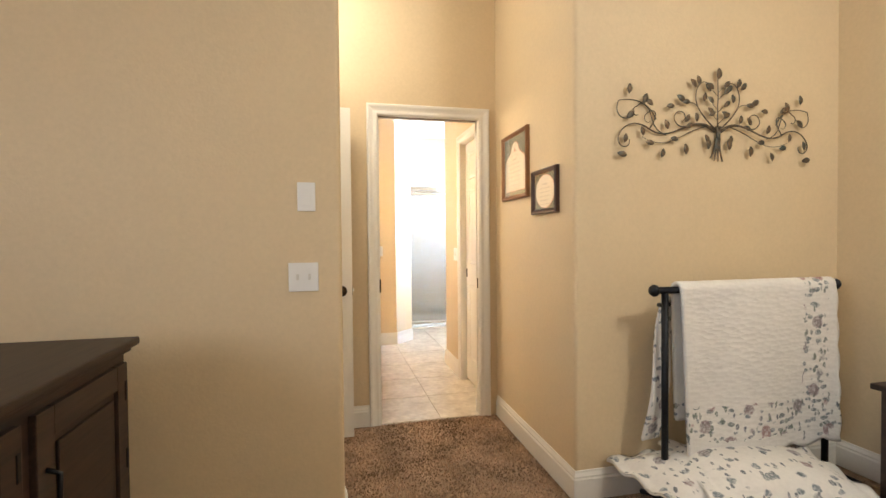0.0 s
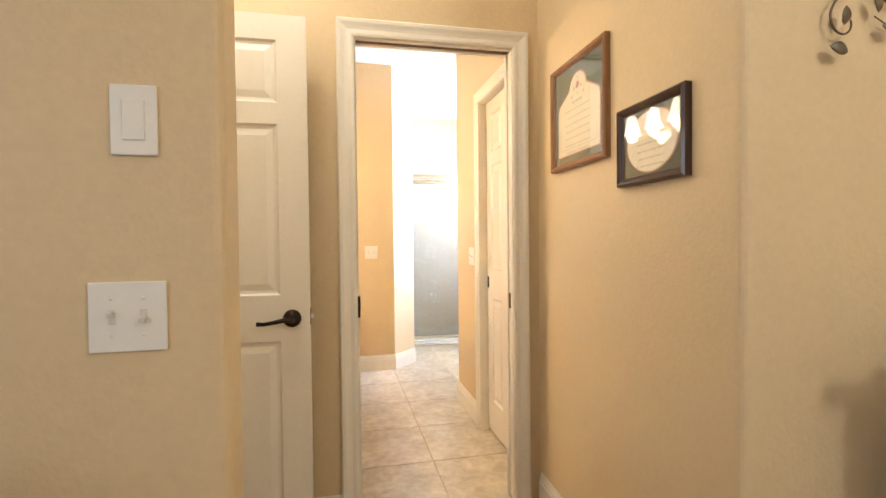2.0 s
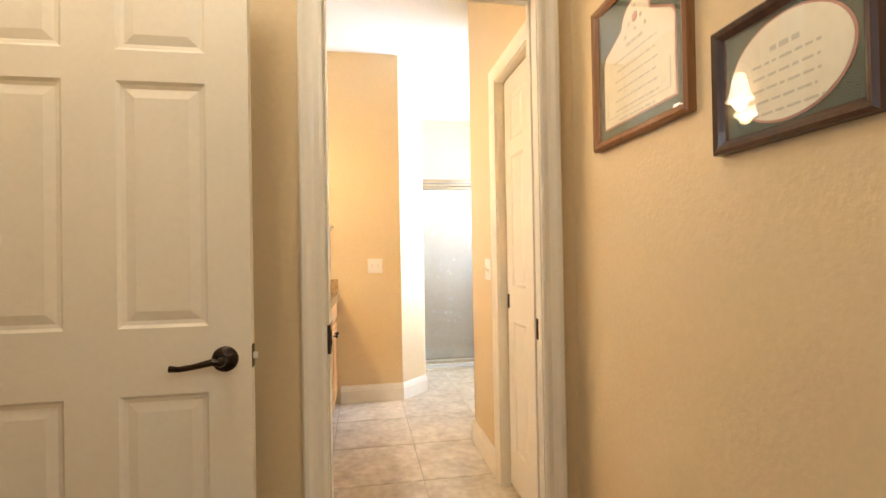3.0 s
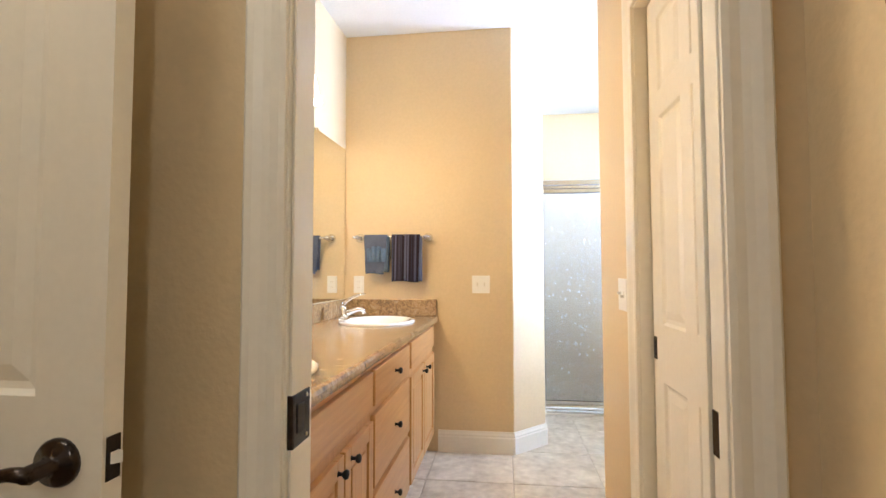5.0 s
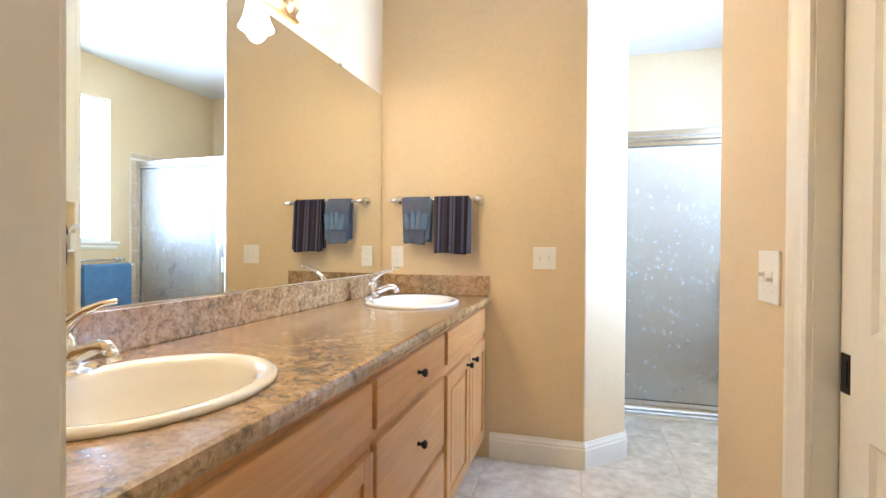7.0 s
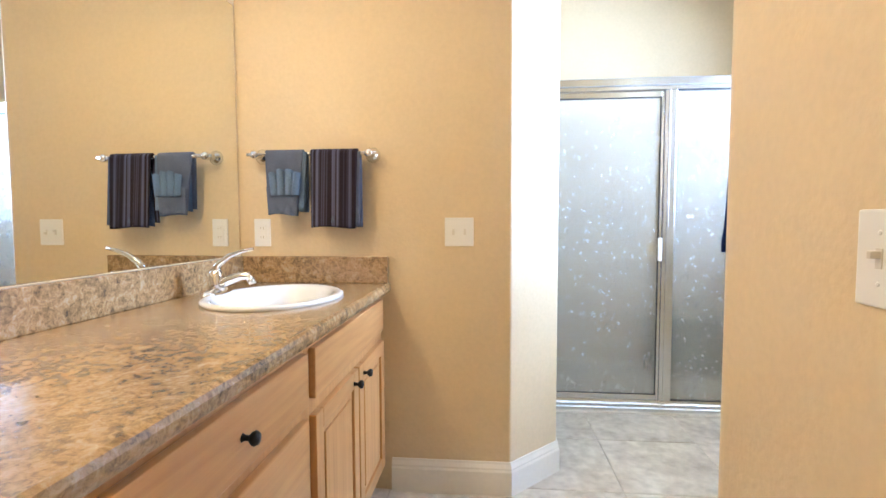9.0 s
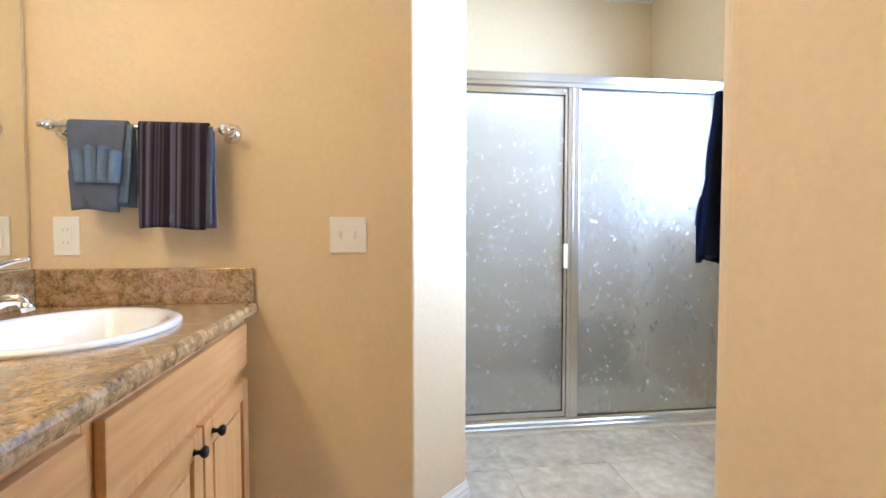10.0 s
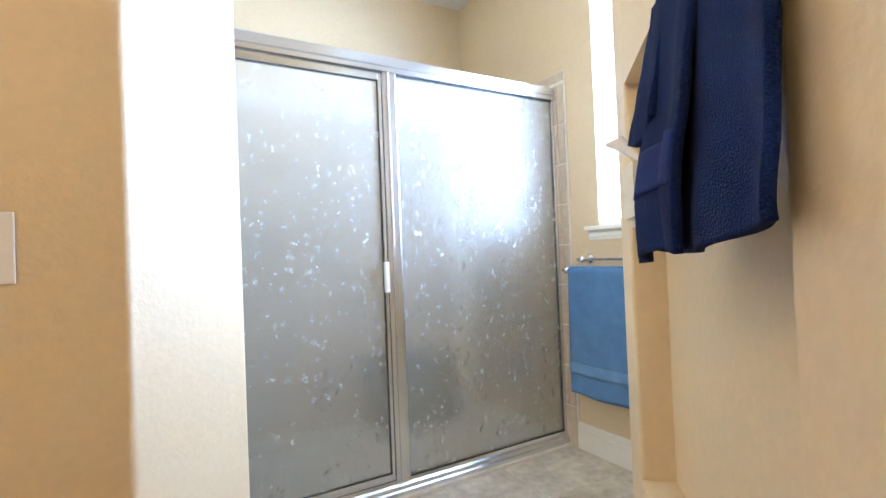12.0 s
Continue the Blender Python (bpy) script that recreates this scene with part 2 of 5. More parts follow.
        bright.inputs["Base Color"].default_value = (0.96, 0.94, 0.89, 1)
        bright.inputs["Roughness"].default_value, bright.inputs["Metallic"].default_value = 0.28, 0.65
        dome = n.new("ShaderNodeBump")
        dome.invert = True
        dome.inputs["Strength"].default_value, dome.inputs["Distance"].default_value = 0.8, 0.010
        link(spots.outputs["Distance"], dome.inputs["Height"])
        link(dome.outputs[0], bright.inputs["Normal"])
        blend = n.new("ShaderNodeMixShader")
        link(glint.outputs[0], blend.inputs[0])
        link(b.outputs[0], blend.inputs[1])
        link(bright.outputs[0], blend.inputs[2])
        link(blend.outputs[0], n["Material Output"].inputs["Surface"])
    return m


def glow(name, color, strength):
    m = paint(name, (0.9, 0.88, 0.84), 0.35)
    b = m.node_tree.nodes["Principled BSDF"]
    b.inputs["Emission Color"].default_value, b.inputs["Emission Strength"].default_value = (*color, 1), strength
    return m


WALL = paint("tan_wall_paint", (0.70, 0.552, 0.338), 0.55, vary=0.03, scale=1.5, bump=0.22, bump_scale=85)
CEIL = paint("white_ceiling_paint", (0.82, 0.81, 0.78), 0.8, vary=0.02, bump=0.3, bump_scale=60)
TRIM = paint("cream_trim_enamel", (0.84, 0.80, 0.71), 0.32, vary=0.02, bump=0.03, bump_scale=40)
DOORP = paint("cream_door_enamel", (0.84, 0.80, 0.71), 0.36, vary=0.02, bump=0.06, bump_scale=150)
PLATE = paint("white_plastic", (0.84, 0.82, 0.77), 0.3, vary=0.01)
BLACK = paint("black_iron", (0.018, 0.018, 0.02), 0.45, 0.6, vary=0.2, bump=0.05)
BRONZE = paint("dark_bronze", (0.045, 0.035, 0.03), 0.2, 0.9, vary=0.25)
CHROME = paint("polished_chrome", (0.82, 0.83, 0.85), 0.07, 1.0, vary=0.02)
ALU = paint("brushed_aluminium", (0.74, 0.75, 0.76), 0.24, 1.0, vary=0.05, fine=200)
NICKEL = paint("brass_nickel", (0.62, 0.50, 0.33), 0.28, 1.0, vary=0.05)
SEAL = paint("black_rubber", (0.02, 0.02, 0.02), 0.6)
CARPET = paint("brown_carpet", (0.46, 0.315, 0.20), 0.95, vary=0.3, scale=6, fine=180, bump=0.8, bump_scale=160)
TUFT = paint("brown_carpet_tufts", (0.56, 0.385, 0.245), 0.95, vary=0.42, scale=5, fine=60)
GROUT = paint("beige_grout", (0.56, 0.49, 0.39), 0.9, vary=0.1, bump=0.3)
TILE = paint("beige_floor_tile", (0.70, 0.63, 0.51), 0.33, scale=6, fine=22, dark=(0.42, 0.345, 0.25), bump=0.04, bump_scale=30)
SHTILE = paint("tan_wall_tile", (0.60, 0.49, 0.36), 0.28, scale=8, fine=40, dark=(0.50, 0.40, 0.29))
CURBM = paint("cream_marble_curb", (0.68, 0.61, 0.50), 0.3, scale=8, dark=(0.58, 0.50, 0.39))
MAPLE = wood("honey_maple", (0.60, 0.325, 0.12), (0.48, 0.245, 0.085), 0.36, 1, 8, coat=0.25)
MAPLEV = wood("honey_maple_upright", (0.60, 0.325, 0.12), (0.48, 0.245, 0.085), 0.36, 2, 8, coat=0.25)
WALNUT = wood("dark_stained_wood", (0.042, 0.022, 0.013), (0.013, 0.007, 0.005), 0.5, 1, 10, coat=0.03)
OAK = wood("golden_oak", (0.36, 0.17, 0.065), (0.20, 0.085, 0.03), 0.4, 2, 16, coat=0.2)
MAHOG = wood("dark_mahogany", (0.075, 0.030, 0.018), (0.03, 0.012, 0.008), 0.35, 2, 14, coat=0.3)
STONE = speckled("brown_stone_laminate", ((0.41, 0.262, 0.118), (0.26, 0.168, 0.078), (0.49, 0.40, 0.26), (0.085, 0.065, 0.042)), 0.25, 0.7, 16)
STONE.node_tree.nodes["Principled BSDF"].inputs["Coat Roughness"].default_value, STONE.node_tree.nodes["Principled BSDF"].inputs["Coat IOR"].default_value = 0.16, 1.5
CERAMIC = paint("white_porcelain", (0.86, 0.84, 0.79), 0.08, vary=0.01, coat=0.5)
MIRROR = paint("silvered_mirror", (0.90, 0.92, 0.90), 0.01, 1.0, vary=0.0)
RAIN = glass("obscure_rain_glass", (0.91, 0.90, 0.84), 0.10, 0.9)
CLEAR = glass("clear_glass")
SHADE = glow("lit_frosted_shade", (1.0, 0.82, 0.58), 7.0)
DOME = glow("lit_ceiling_dome", (1.0, 0.82, 0.58), 4.0)
NAVY = cloth("navy_terry", (0.006, 0.017, 0.082))
BLUE = cloth("sky_blue_terry", (0.13, 0.25, 0.46))
SLATE = cloth("slate_blue_terry", (0.12, 0.14, 0.20))
SLATE2 = cloth("pale_blue_terry", (0.15, 0.21, 0.31))
STRIPE = cloth("plum_striped_terry", (0.022, 0.016, 0.024), ((0.10, 0.10, 0.155), 62))
WHITE_Q = quilted("white_quilting", False)
FLORAL_Q = quilted("floral_quilting", True)
GARLAND_Q = quilted("garland_quilting", True, -0.25, True)
LILAC = cloth("lilac_blanket", (0.50, 0.42, 0.44), bump=0.5, bump_scale=150)
MATG = paint("green_mat_board", (0.095, 0.115, 0.085), 0.9, vary=0.08)
PAPER = paint("cream_paper", (0.74, 0.66, 0.50), 0.9, vary=0.04)
ROSE = paint("rose_ink", (0.55, 0.27, 0.20), 0.9)
INK = paint("grey_ink", (0.54, 0.48, 0.37), 0.9)
TISSUE = paint("white_tissue", (0.85, 0.84, 0.82), 0.95, vary=0.02)
LEAF = paint("verdigris_bronze", (0.19, 0.115, 0.06), 0.4, 0.6, scale=14, dark=(0.06, 0.085, 0.08))


# ---- building helpers ----
def box(bm, a, b, bevel=0.0, m=None):
    """A box from corner a to corner b, its edges rounded."""
    made = bmesh.ops.create_cube(bm, size=1)["verts"]
    for v in made:
        v.co = Vector([(a[i] + b[i]) / 2 + v.co[i] * abs(b[i] - a[i]) for i in range(3)])
    if bevel:
        edges = {e for v in made for e in v.link_edges}
        out = bmesh.ops.bevel(bm, geom=list(edges), offset=bevel, segments=2, profile=0.6, affect="EDGES")
        made = out["verts"]
    if m:
        bmesh.ops.transform(bm, matrix=m, verts=list(set(made)))
    return bm


def prism(bm, pts, z0, z1):
    """An upright block over a ground plan."""
    lo, hi = [bm.verts.new((x, y, z0)) for x, y in pts], [bm.verts.new((x, y, z1)) for x, y in pts]
    bm.faces.new(hi)
    bm.faces.new(lo[::-1])
    for i in range(len(pts)):
        j = (i + 1) % len(pts)
        bm.faces.new((lo[i], lo[j], hi[j], hi[i]))
    bmesh.ops.recalc_face_normals(bm, faces=bm.faces)
    return bm


def rounded(pts, radii, n=5):
    """A plan with some corners rounded off."""
    out = []
    for i, (p, r) in enumerate(zip(pts, radii)):
        if not r:
            out.append(p)
            continue
        p, a, b = Vector(p), Vector(pts[i - 1]), Vector(pts[(i + 1) % len(pts)])
        u, w = (a - p).normalized() * r, (b - p).normalized() * r
        for k in range(n + 1):
            t = k / n
            out.append(tuple(p + u * (1 - t) ** 2 + w * t ** 2))
    return out


def tube(bm, pts, r, seg=8, caps=True):
    """A round bar along points; r: one radius or one for each point."""
    pts = [Vector(p) for p in pts]
    rs = r if isinstance(r, (list, tuple)) else [r] * len(pts)
    rings, side = [], None
    for i, p in enumerate(pts):
        d = (pts[min(i + 1, len(pts) - 1)] - pts[max(i - 1, 0)]).normalized()
        if side is None:
            side = d.orthogonal().normalized()
        side = (side - d * side.dot(d)).normalized()
        up = d.cross(side)
        rings.append([bm.verts.new(p + (side * math.cos(k * math.tau / seg) + up * math.sin(k * math.tau / seg)) * rs[i]) for k in range(seg)])
    for a, b in zip(rings, rings[1:]):
        for k in range(seg):
            bm.faces.new((a[k], a[(k + 1) % seg], b[(k + 1) % seg], b[k]))
    if caps:
        bm.faces.new(rings[0][::-1])
        bm.faces.new(rings[-1])
    for f in bm.faces:
        f.smooth = True
    return bm


def lathe(bm, profile, m, seg=24, sx=1.0, sy=1.0):
    """A turned shape: (radius, height) pairs round the local z of m."""
    rings = []
    for r, h in profile:
        rings.append([bm.verts.new(m @ Vector((r * sx * math.cos(k * math.tau / seg), r * sy * math.sin(k * math.tau / seg), h))) for k in range(seg)])
    for a, b in zip(rings, rings[1:]):
        for k in range(seg):
            bm.faces.new((a[k], a[(k + 1) % seg], b[(k + 1) % seg], b[k])).smooth = True
    for ring, flip in ((rings[0], True), (rings[-1], False)):
        bm.faces.new(ring[::-1] if flip else ring)
    return bm


def sweep(bm, profile, path, n):
    """A moulding: profile (out, up) along a flat path; out lies to the right of the path as seen from n, up along n."""
    n = Vector(n)
    path = [Vector(p) for p in path]
    rings = []
    for i, p in enumerate(path):
        d0 = (p - path[i - 1]).normalized() if i else None
        d1 = (path[i + 1] - p).normalized() if i + 1 < len(path) else None
        a, b = (d0 or d1).cross(n), (d1 or d0).cross(n)
        out = (a + b) / (1 + a.dot(b))
        rings.append([bm.verts.new(p + out * u + n * v) for u, v in profile])
    for a, b in zip(rings, rings[1:]):
        for k in range(len(profile)):
            j = (k + 1) % len(profile)
            bm.faces.new((a[k], a[j], b[j], b[k]))
    bm.faces.new(rings[0][::-1])
    bm.faces.new(rings[-1])
    bmesh.ops.recalc_face_normals(bm, faces=bm.faces)
    return bm


def sheet(bm, f, nu, nv, thick):
    """A cloth: the surface f(u, v) given a thickness."""
    grid = [[Vector(f(i / nu, j / nv)) for j in range(nv + 1)] for i in range(nu + 1)]
    layers = []
    for s in (0.5, -0.5):
        rows = []
        for i in range(nu + 1):
            row = []
            for j in range(nv + 1):
                du = grid[min(i + 1, nu)][j] - grid[max(i - 1, 0)][j]
                dv = grid[i][min(j + 1, nv)] - grid[i][max(j - 1, 0)]
                row.append(bm.verts.new(grid[i][j] + du.cross(dv).normalized() * thick * s))
            rows.append(row)
        layers.append(rows)
    a, b = layers
    for i in range(nu):
        for j in range(nv):
            bm.faces.new((a[i][j], a[i + 1][j], a[i + 1][j + 1], a[i][j + 1])).smooth = True
            bm.faces.new((b[i][j], b[i][j + 1], b[i + 1][j + 1], b[i + 1][j])).smooth = True
    rim = [(i, 0) for i in range(nu)] + [(nu, j) for j in range(nv)] + [(i, nv) for i in range(nu, 0, -1)] + [(0, j) for j in range(nv, 0, -1)]
    for (i, j), (k, l) in zip(rim, rim[1:] + rim[:1]):
        bm.faces.new((a[k][l], a[i][j], b[i][j], b[k][l])).smooth = True
    return bm


OUT_OF_SQUARE = {"vanity_cabinet": 0.3, "countertop": 1.0, "sink": 1.0, "faucet": 1.0, "wall_mirror": 1.6, "vanity_light": 1.6}    # degrees


def root_of(ob):
    return ob if ob.parent is None else root_of(ob.parent)


def thing(name, place, label, category, group="", turn=0.0, kind=""):
    """An Empty at a thing's base."""
    ob = new(name)
    ob.empty_display_size = 0.05
    ob.matrix_basis = pose(*place, 0, 0, turn)
    return tagged(ob, label, category, group, kind)


def part(name, bm, material, parent, label=""):
    """Links a bmesh, built in world places, as one mesh under a thing or a part."""
    slant = math.tan(radians(OUT_OF_SQUARE.get(root_of(parent).name.split(".")[0], 0)))
    for v in bm.verts:
        v.co.x += (v.co.y - 5.475) * slant
    bmesh.ops.transform(bm, matrix=root_of(parent).matrix_basis.inverted(), verts=bm.verts)
    me = bpy.data.meshes.new(name)
    bm.to_mesh(me)
    bm.free()
    me.materials.append(material)
    ob = new(name, me)
    ob.parent = parent
    return tagged(ob, label)


def solid(name, bm, material, label="", category="", kind="", group=""):
    """Links a bmesh as a top-level mesh."""
    me = bpy.data.meshes.new(name)
    bm.to_mesh(me)
    bm.free()
    me.materials.append(material)
    return tagged(new(name, me), label, category, group, kind)


def new_bm():
    return bmesh.new()


# ---- plan, in metres ----
Y_BED = 1.974            # wall between bedroom and lobby
H_BED, H_BATH = 2.91, 2.784
Y_POCKET, T_POCKET = 3.108, 0.09
PX0, PX1, P_TOP = 0.246, 0.926, 2.024
X_MIRROR, Y_END = -0.46, 5.489
X_RIGHT, Y_CORNER = 1.033, 4.550
NICHE0, NICHE1, NICHE_D, NZ0, NZ1, WALL45 = 0.165, 0.872, 0.072, 0.527, 1.405, 1.006
Y_SHOWER, X_WINDOW, Y_BACK = 6.428, 2.59, 7.34
SKEW = math.tan(radians(1.6))    # the vanity's wall stands a little out of square


def skewed(x, y):
    return (x + (y - 5.475) * SKEW, y)


def along(s, off=0.0):
    """A place on the slanted wall: s along it, off in front of it."""
    c, k = math.cos(radians(47.7)), math.sin(radians(47.7))
    return (X_RIGHT + c * s - k * off, Y_CORNER + k * s + c * off)


# ---- structure ----
def wall(name, plans, label):
    bm = new_bm()
    for pts, z0, z1 in plans:
        prism(bm, pts, z0, z1)
    return solid(name, bm, WALL, label, "wall", "structure")


def rect(x0, y0, x1, y1):
    return [(x0, y0), (x1, y0), (x1, y1), (x0, y1)]


bull = 0.022
wall("wall_bedroom_west", [(rounded([(-2.7, Y_BED), (-0.016, Y_BED), (-0.016, Y_BED + 0.12), (-2.7, Y_BED + 0.12)], [0, bull, bull, 0]), 0, H_BED)], "tan painted plaster wall with a rounded corner")
wall("wall_bedroom_east", [(rounded([(1.032, Y_BED), (2.7, Y_BED), (2.7, Y_POCKET), (1.052, Y_POCKET)], [bull, 0, 0, 0]), 0, H_BED)], "tan painted plaster wall with a rounded corner")
wall("wall_bedroom_side", [(rect(2.56, -2.72, 2.7, Y_BED), 0, H_BED)], "tan painted plaster wall")
wall("wall_bedroom_far_side", [(rect(-2.7, -2.72, -2.56, -2.1), 0, H_BED), (rect(-2.7, 0.1, -2.56, Y_BED), 0, H_BED), (rect(-2.7, -2.1, -2.56, 0.1), 0, 1.1), (rect(-2.7, -2.1, -2.56, 0.1), 2.4, H_BED)], "tan painted plaster wall with a window opening")
wall("wall_bedroom_back", [(rect(-2.7, -2.86, 2.7, -2.72), 0, H_BED)], "tan painted plaster wall")
wall("wall_lobby_side", [(rect(-0.88, Y_BED + 0.12, -0.745, Y_POCKET), 0, H_BED)], "tan painted plaster wall beside the open door")
yp = Y_POCKET + T_POCKET
wall("wall_pocket_door", [(rect(-0.88, Y_POCKET, PX0 - 0.018, yp), 0, H_BED), (rect(PX1 + 0.018, Y_POCKET, 2.7, Y_POCKET + 0.026), 0, H_BED), (rect(PX1 + 0.018, yp - 0.026, X_RIGHT, yp), 0, H_BED), (rect(PX0 - 0.018, Y_POCKET, PX1 + 0.018, yp), P_TOP + 0.018, H_BED)], "tan painted wall with a pocket door opening")
wall("wall_mirror", [([skewed(X_MIRROR - 0.14, yp), skewed(X_MIRROR, yp), skewed(X_MIRROR, Y_END), skewed(X_MIRROR - 0.14, Y_END)], 0, H_BATH)], "tan painted wall behind the vanity")
wall("wall_bath_end", [(rounded([(X_MIRROR - 0.14, Y_END), (0.668, Y_END), (0.882, 5.705), (0.882, Y_BACK), (X_MIRROR - 0.14, Y_BACK)], [0, 0.008, 0.008, 0, 0]), 0, H_BATH)], "tan painted wall with a slanted corner")
wall("wall_shower_back", [(rect(X_MIRROR - 0.14, Y_BACK, X_WINDOW + 0.14, Y_BACK + 0.14), 0, H_BATH)], "tan painted wall behind the shower")
WY0, WY1, WZ0, WZ1 = 5.30, 6.146, 1.156, 2.44
wall("wall_window", [(rect(X_WINDOW, 4.2, X_WINDOW + 0.14, WY0), 0, H_BATH), (rect(X_WINDOW, WY1, X_WINDOW + 0.14, Y_BACK), 0, H_BATH), (rect(X_WINDOW, WY0, X_WINDOW + 0.14, WY1), 0, WZ0), (rect(X_WINDOW, WY0, X_WINDOW + 0.14, WY1), WZ1, H_BATH)], "tan painted wall with a bright window")
wall("wall_bath_close", [(rect(1.15, 4.2, X_WINDOW, 4.32), 0, H_BATH)], "tan painted plaster wall")
D2Y0, D2Y1, D2X = 3.330, 3.940, 1.072
wall("wall_bath_right", [
    (rounded([(X_RIGHT, D2Y1 + 0.018), (1.15, D2Y1 + 0.018), (1.15, 4.50), along(0.02, -0.12), along(NICHE0, -0.12), along(NICHE0), (X_RIGHT, Y_CORNER)], [0, 0, 0, 0, 0, 0.012, 0.03]), 0, H_BATH),
    (rect(X_RIGHT, yp, 1.15, D2Y0 - 0.018), 0, H_BATH), (rect(X_RIGHT, D2Y0 - 0.018, 1.15, D2Y1 + 0.018), P_TOP + 0.018, H_BATH),
    ([along(NICHE0), along(NICHE0, -0.12), along(NICHE1, -0.12), along(NICHE1)], 0, NZ0),
    ([along(NICHE0), along(NICHE0, -0.12), along(NICHE1, -0.12), along(NICHE1)], NZ1, H_BATH),
    ([along(NICHE0, -NICHE_D), along(NICHE0, -0.12), along(NICHE1, -0.12), along(NICHE1, -NICHE_D)], NZ0, NZ1),
    (rounded([along(NICHE1), along(NICHE1, -0.12), along(WALL45, -0.12), along(WALL45)], [0.012, 0, 0.012, 0.015]), 0, H_BATH)],
    "tan painted wall with a recessed niche")

ceil = new_bm()
box(ceil, (-2.7, -2.86, H_BED), (2.72, yp - 0.045, H_BED + 0.1))
solid("ceiling_bedroom", ceil, CEIL, "white textured ceiling", "ceiling", "structure")
ceil = new_bm()
box(ceil, (-0.6, yp - 0.045, H_BATH), (2.72, Y_BACK + 0.14, H_BATH + 0.1))
solid("ceiling_bath", ceil, CEIL, "white textured ceiling", "ceiling", "structure")
slab = new_bm()
box(slab, (-2.7, -2.86, -0.12), (2.7, Y_POCKET + 0.005, -0.008))
floor_bed = solid("floor_bedroom", slab, CARPET, "brown cut-pile carpet", "carpet", "structure")
slab = new_bm()
box(slab, (-0.6, Y_POCKET + 0.005, -0.12), (2.72, Y_BACK + 0.14, -0.004))
floor_bath = solid("floor_bath", slab, GROUT, "square beige stone-look floor tiles", "tile floor", "structure")

BASE = [(0, 0), (0.015, 0), (0.015, 0.098), (0.011, 0.106), (0.012, 0.114), (0.006, 0.128), (0.004, 0.138), (0, 0.138)]


def baseboard(path, name="baseboard"):
    bm = new_bm()
    sweep(bm, BASE, [(x, y, 0) for x, y in path], (0, 0, 1))
    return solid(name, bm, TRIM, "cream moulded baseboard along the wall", "baseboard", "structure")


baseboard([(-2.56, Y_BED), (-0.016, Y_BED), (-0.016, Y_BED + 0.12), (-0.745, Y_BED + 0.12)])
baseboard([(1.0515, Y_POCKET - 0.02), (1.032, Y_BED), (2.56, Y_BED), (2.56, -2.7)])
baseboard([(-0.745, Y_POCKET), (PX0 - 0.075, Y_POCKET)])
baseboard([(0.178, Y_END), (0.668, Y_END), (0.882, 5.705), (0.882, 6.36)])
baseboard([along(WALL45, -0.12), along(WALL45), (X_RIGHT, Y_CORNER), (X_RIGHT, D2Y1 + 0.074)])
baseboard([(X_WINDOW, 6.335), (X_WINDOW, 4.32)])

CASE = [(0.004, 0), (0.004, 0.011), (0.014, 0.014), (0.030, 0.012), (0.042, 0.015), (0.056, 0.021), (0.068, 0.022), (0.074, 0.016), (0.074, 0)]


def casing(name, path, n, label="cream moulded door casing"):
    bm = new_bm()
    sweep(bm, CASE, path, n)
    return solid(name, bm, TRIM, label, "door trim", "structure")


casing("trim_pocket_front", [(PX1, Y_POCKET, 0), (PX1, Y_POCKET, P_TOP), (PX0, Y_POCKET, P_TOP), (PX0, Y_POCKET, 0)], (0, -1, 0))
casing("trim_pocket_back", [(PX0, yp, 0), (PX0, yp, P_TOP), (PX1, yp, P_TOP), (PX1, yp, 0)], (0, 1, 0))
casing("trim_side_door", [(X_RIGHT, D2Y0, 0), (X_RIGHT, D2Y0, P_TOP), (X_RIGHT, D2Y1, P_TOP), (X_RIGHT, D2Y1, 0)], (-1, 0, 0))


# jamb boards of the pocket door: one plain, one split round the door's slot, one overhead
def jamb(name, boxes, label):
    bm = new_bm()
    for a, b in boxes:
        box(bm, a, b, 0.002)
    return solid(name, bm, TRIM, label, "door jamb", "structure")


ya, yb, STOP = Y_POCKET - 0.002, yp + 0.002, 0.006
jamb("jamb_strike_side", [((PX0 - 0.018, ya, 0), (PX0, yb, P_TOP)), ((PX0 + 0.0005, Y_POCKET + 0.008, 0), (PX0 + STOP, yb - 0.001, P_TOP - 0.001))], "cream painted door jamb with a stop")
jamb("jamb_slot_side", [((PX1, ya, 0), (PX1 + 0.018, Y_POCKET + 0.027, P_TOP)), ((PX1, yp - 0.027, 0), (PX1 + 0.018, yb, P_TOP))], "cream painted split door jamb")
jamb("jamb_head", [((PX0 - 0.018, ya, P_TOP), (PX1 + 0.018, Y_POCKET + 0.027, P_TOP + 0.018)), ((PX0 - 0.018, yp - 0.027, P_TOP), (PX1 + 0.018, yb, P_TOP + 0.018))], "cream painted split head jamb")
track = new_bm()
box(track, (PX0, Y_POCKET + 0.029, P_TOP + 0.004), (PX1, yp - 0.029, P_TOP + 0.016))
solid("pocket_door_track", track, paint("brown_track", (0.16, 0.07, 0.03), 0.6), "brown wooden track over the pocket door", "door track", "structure")
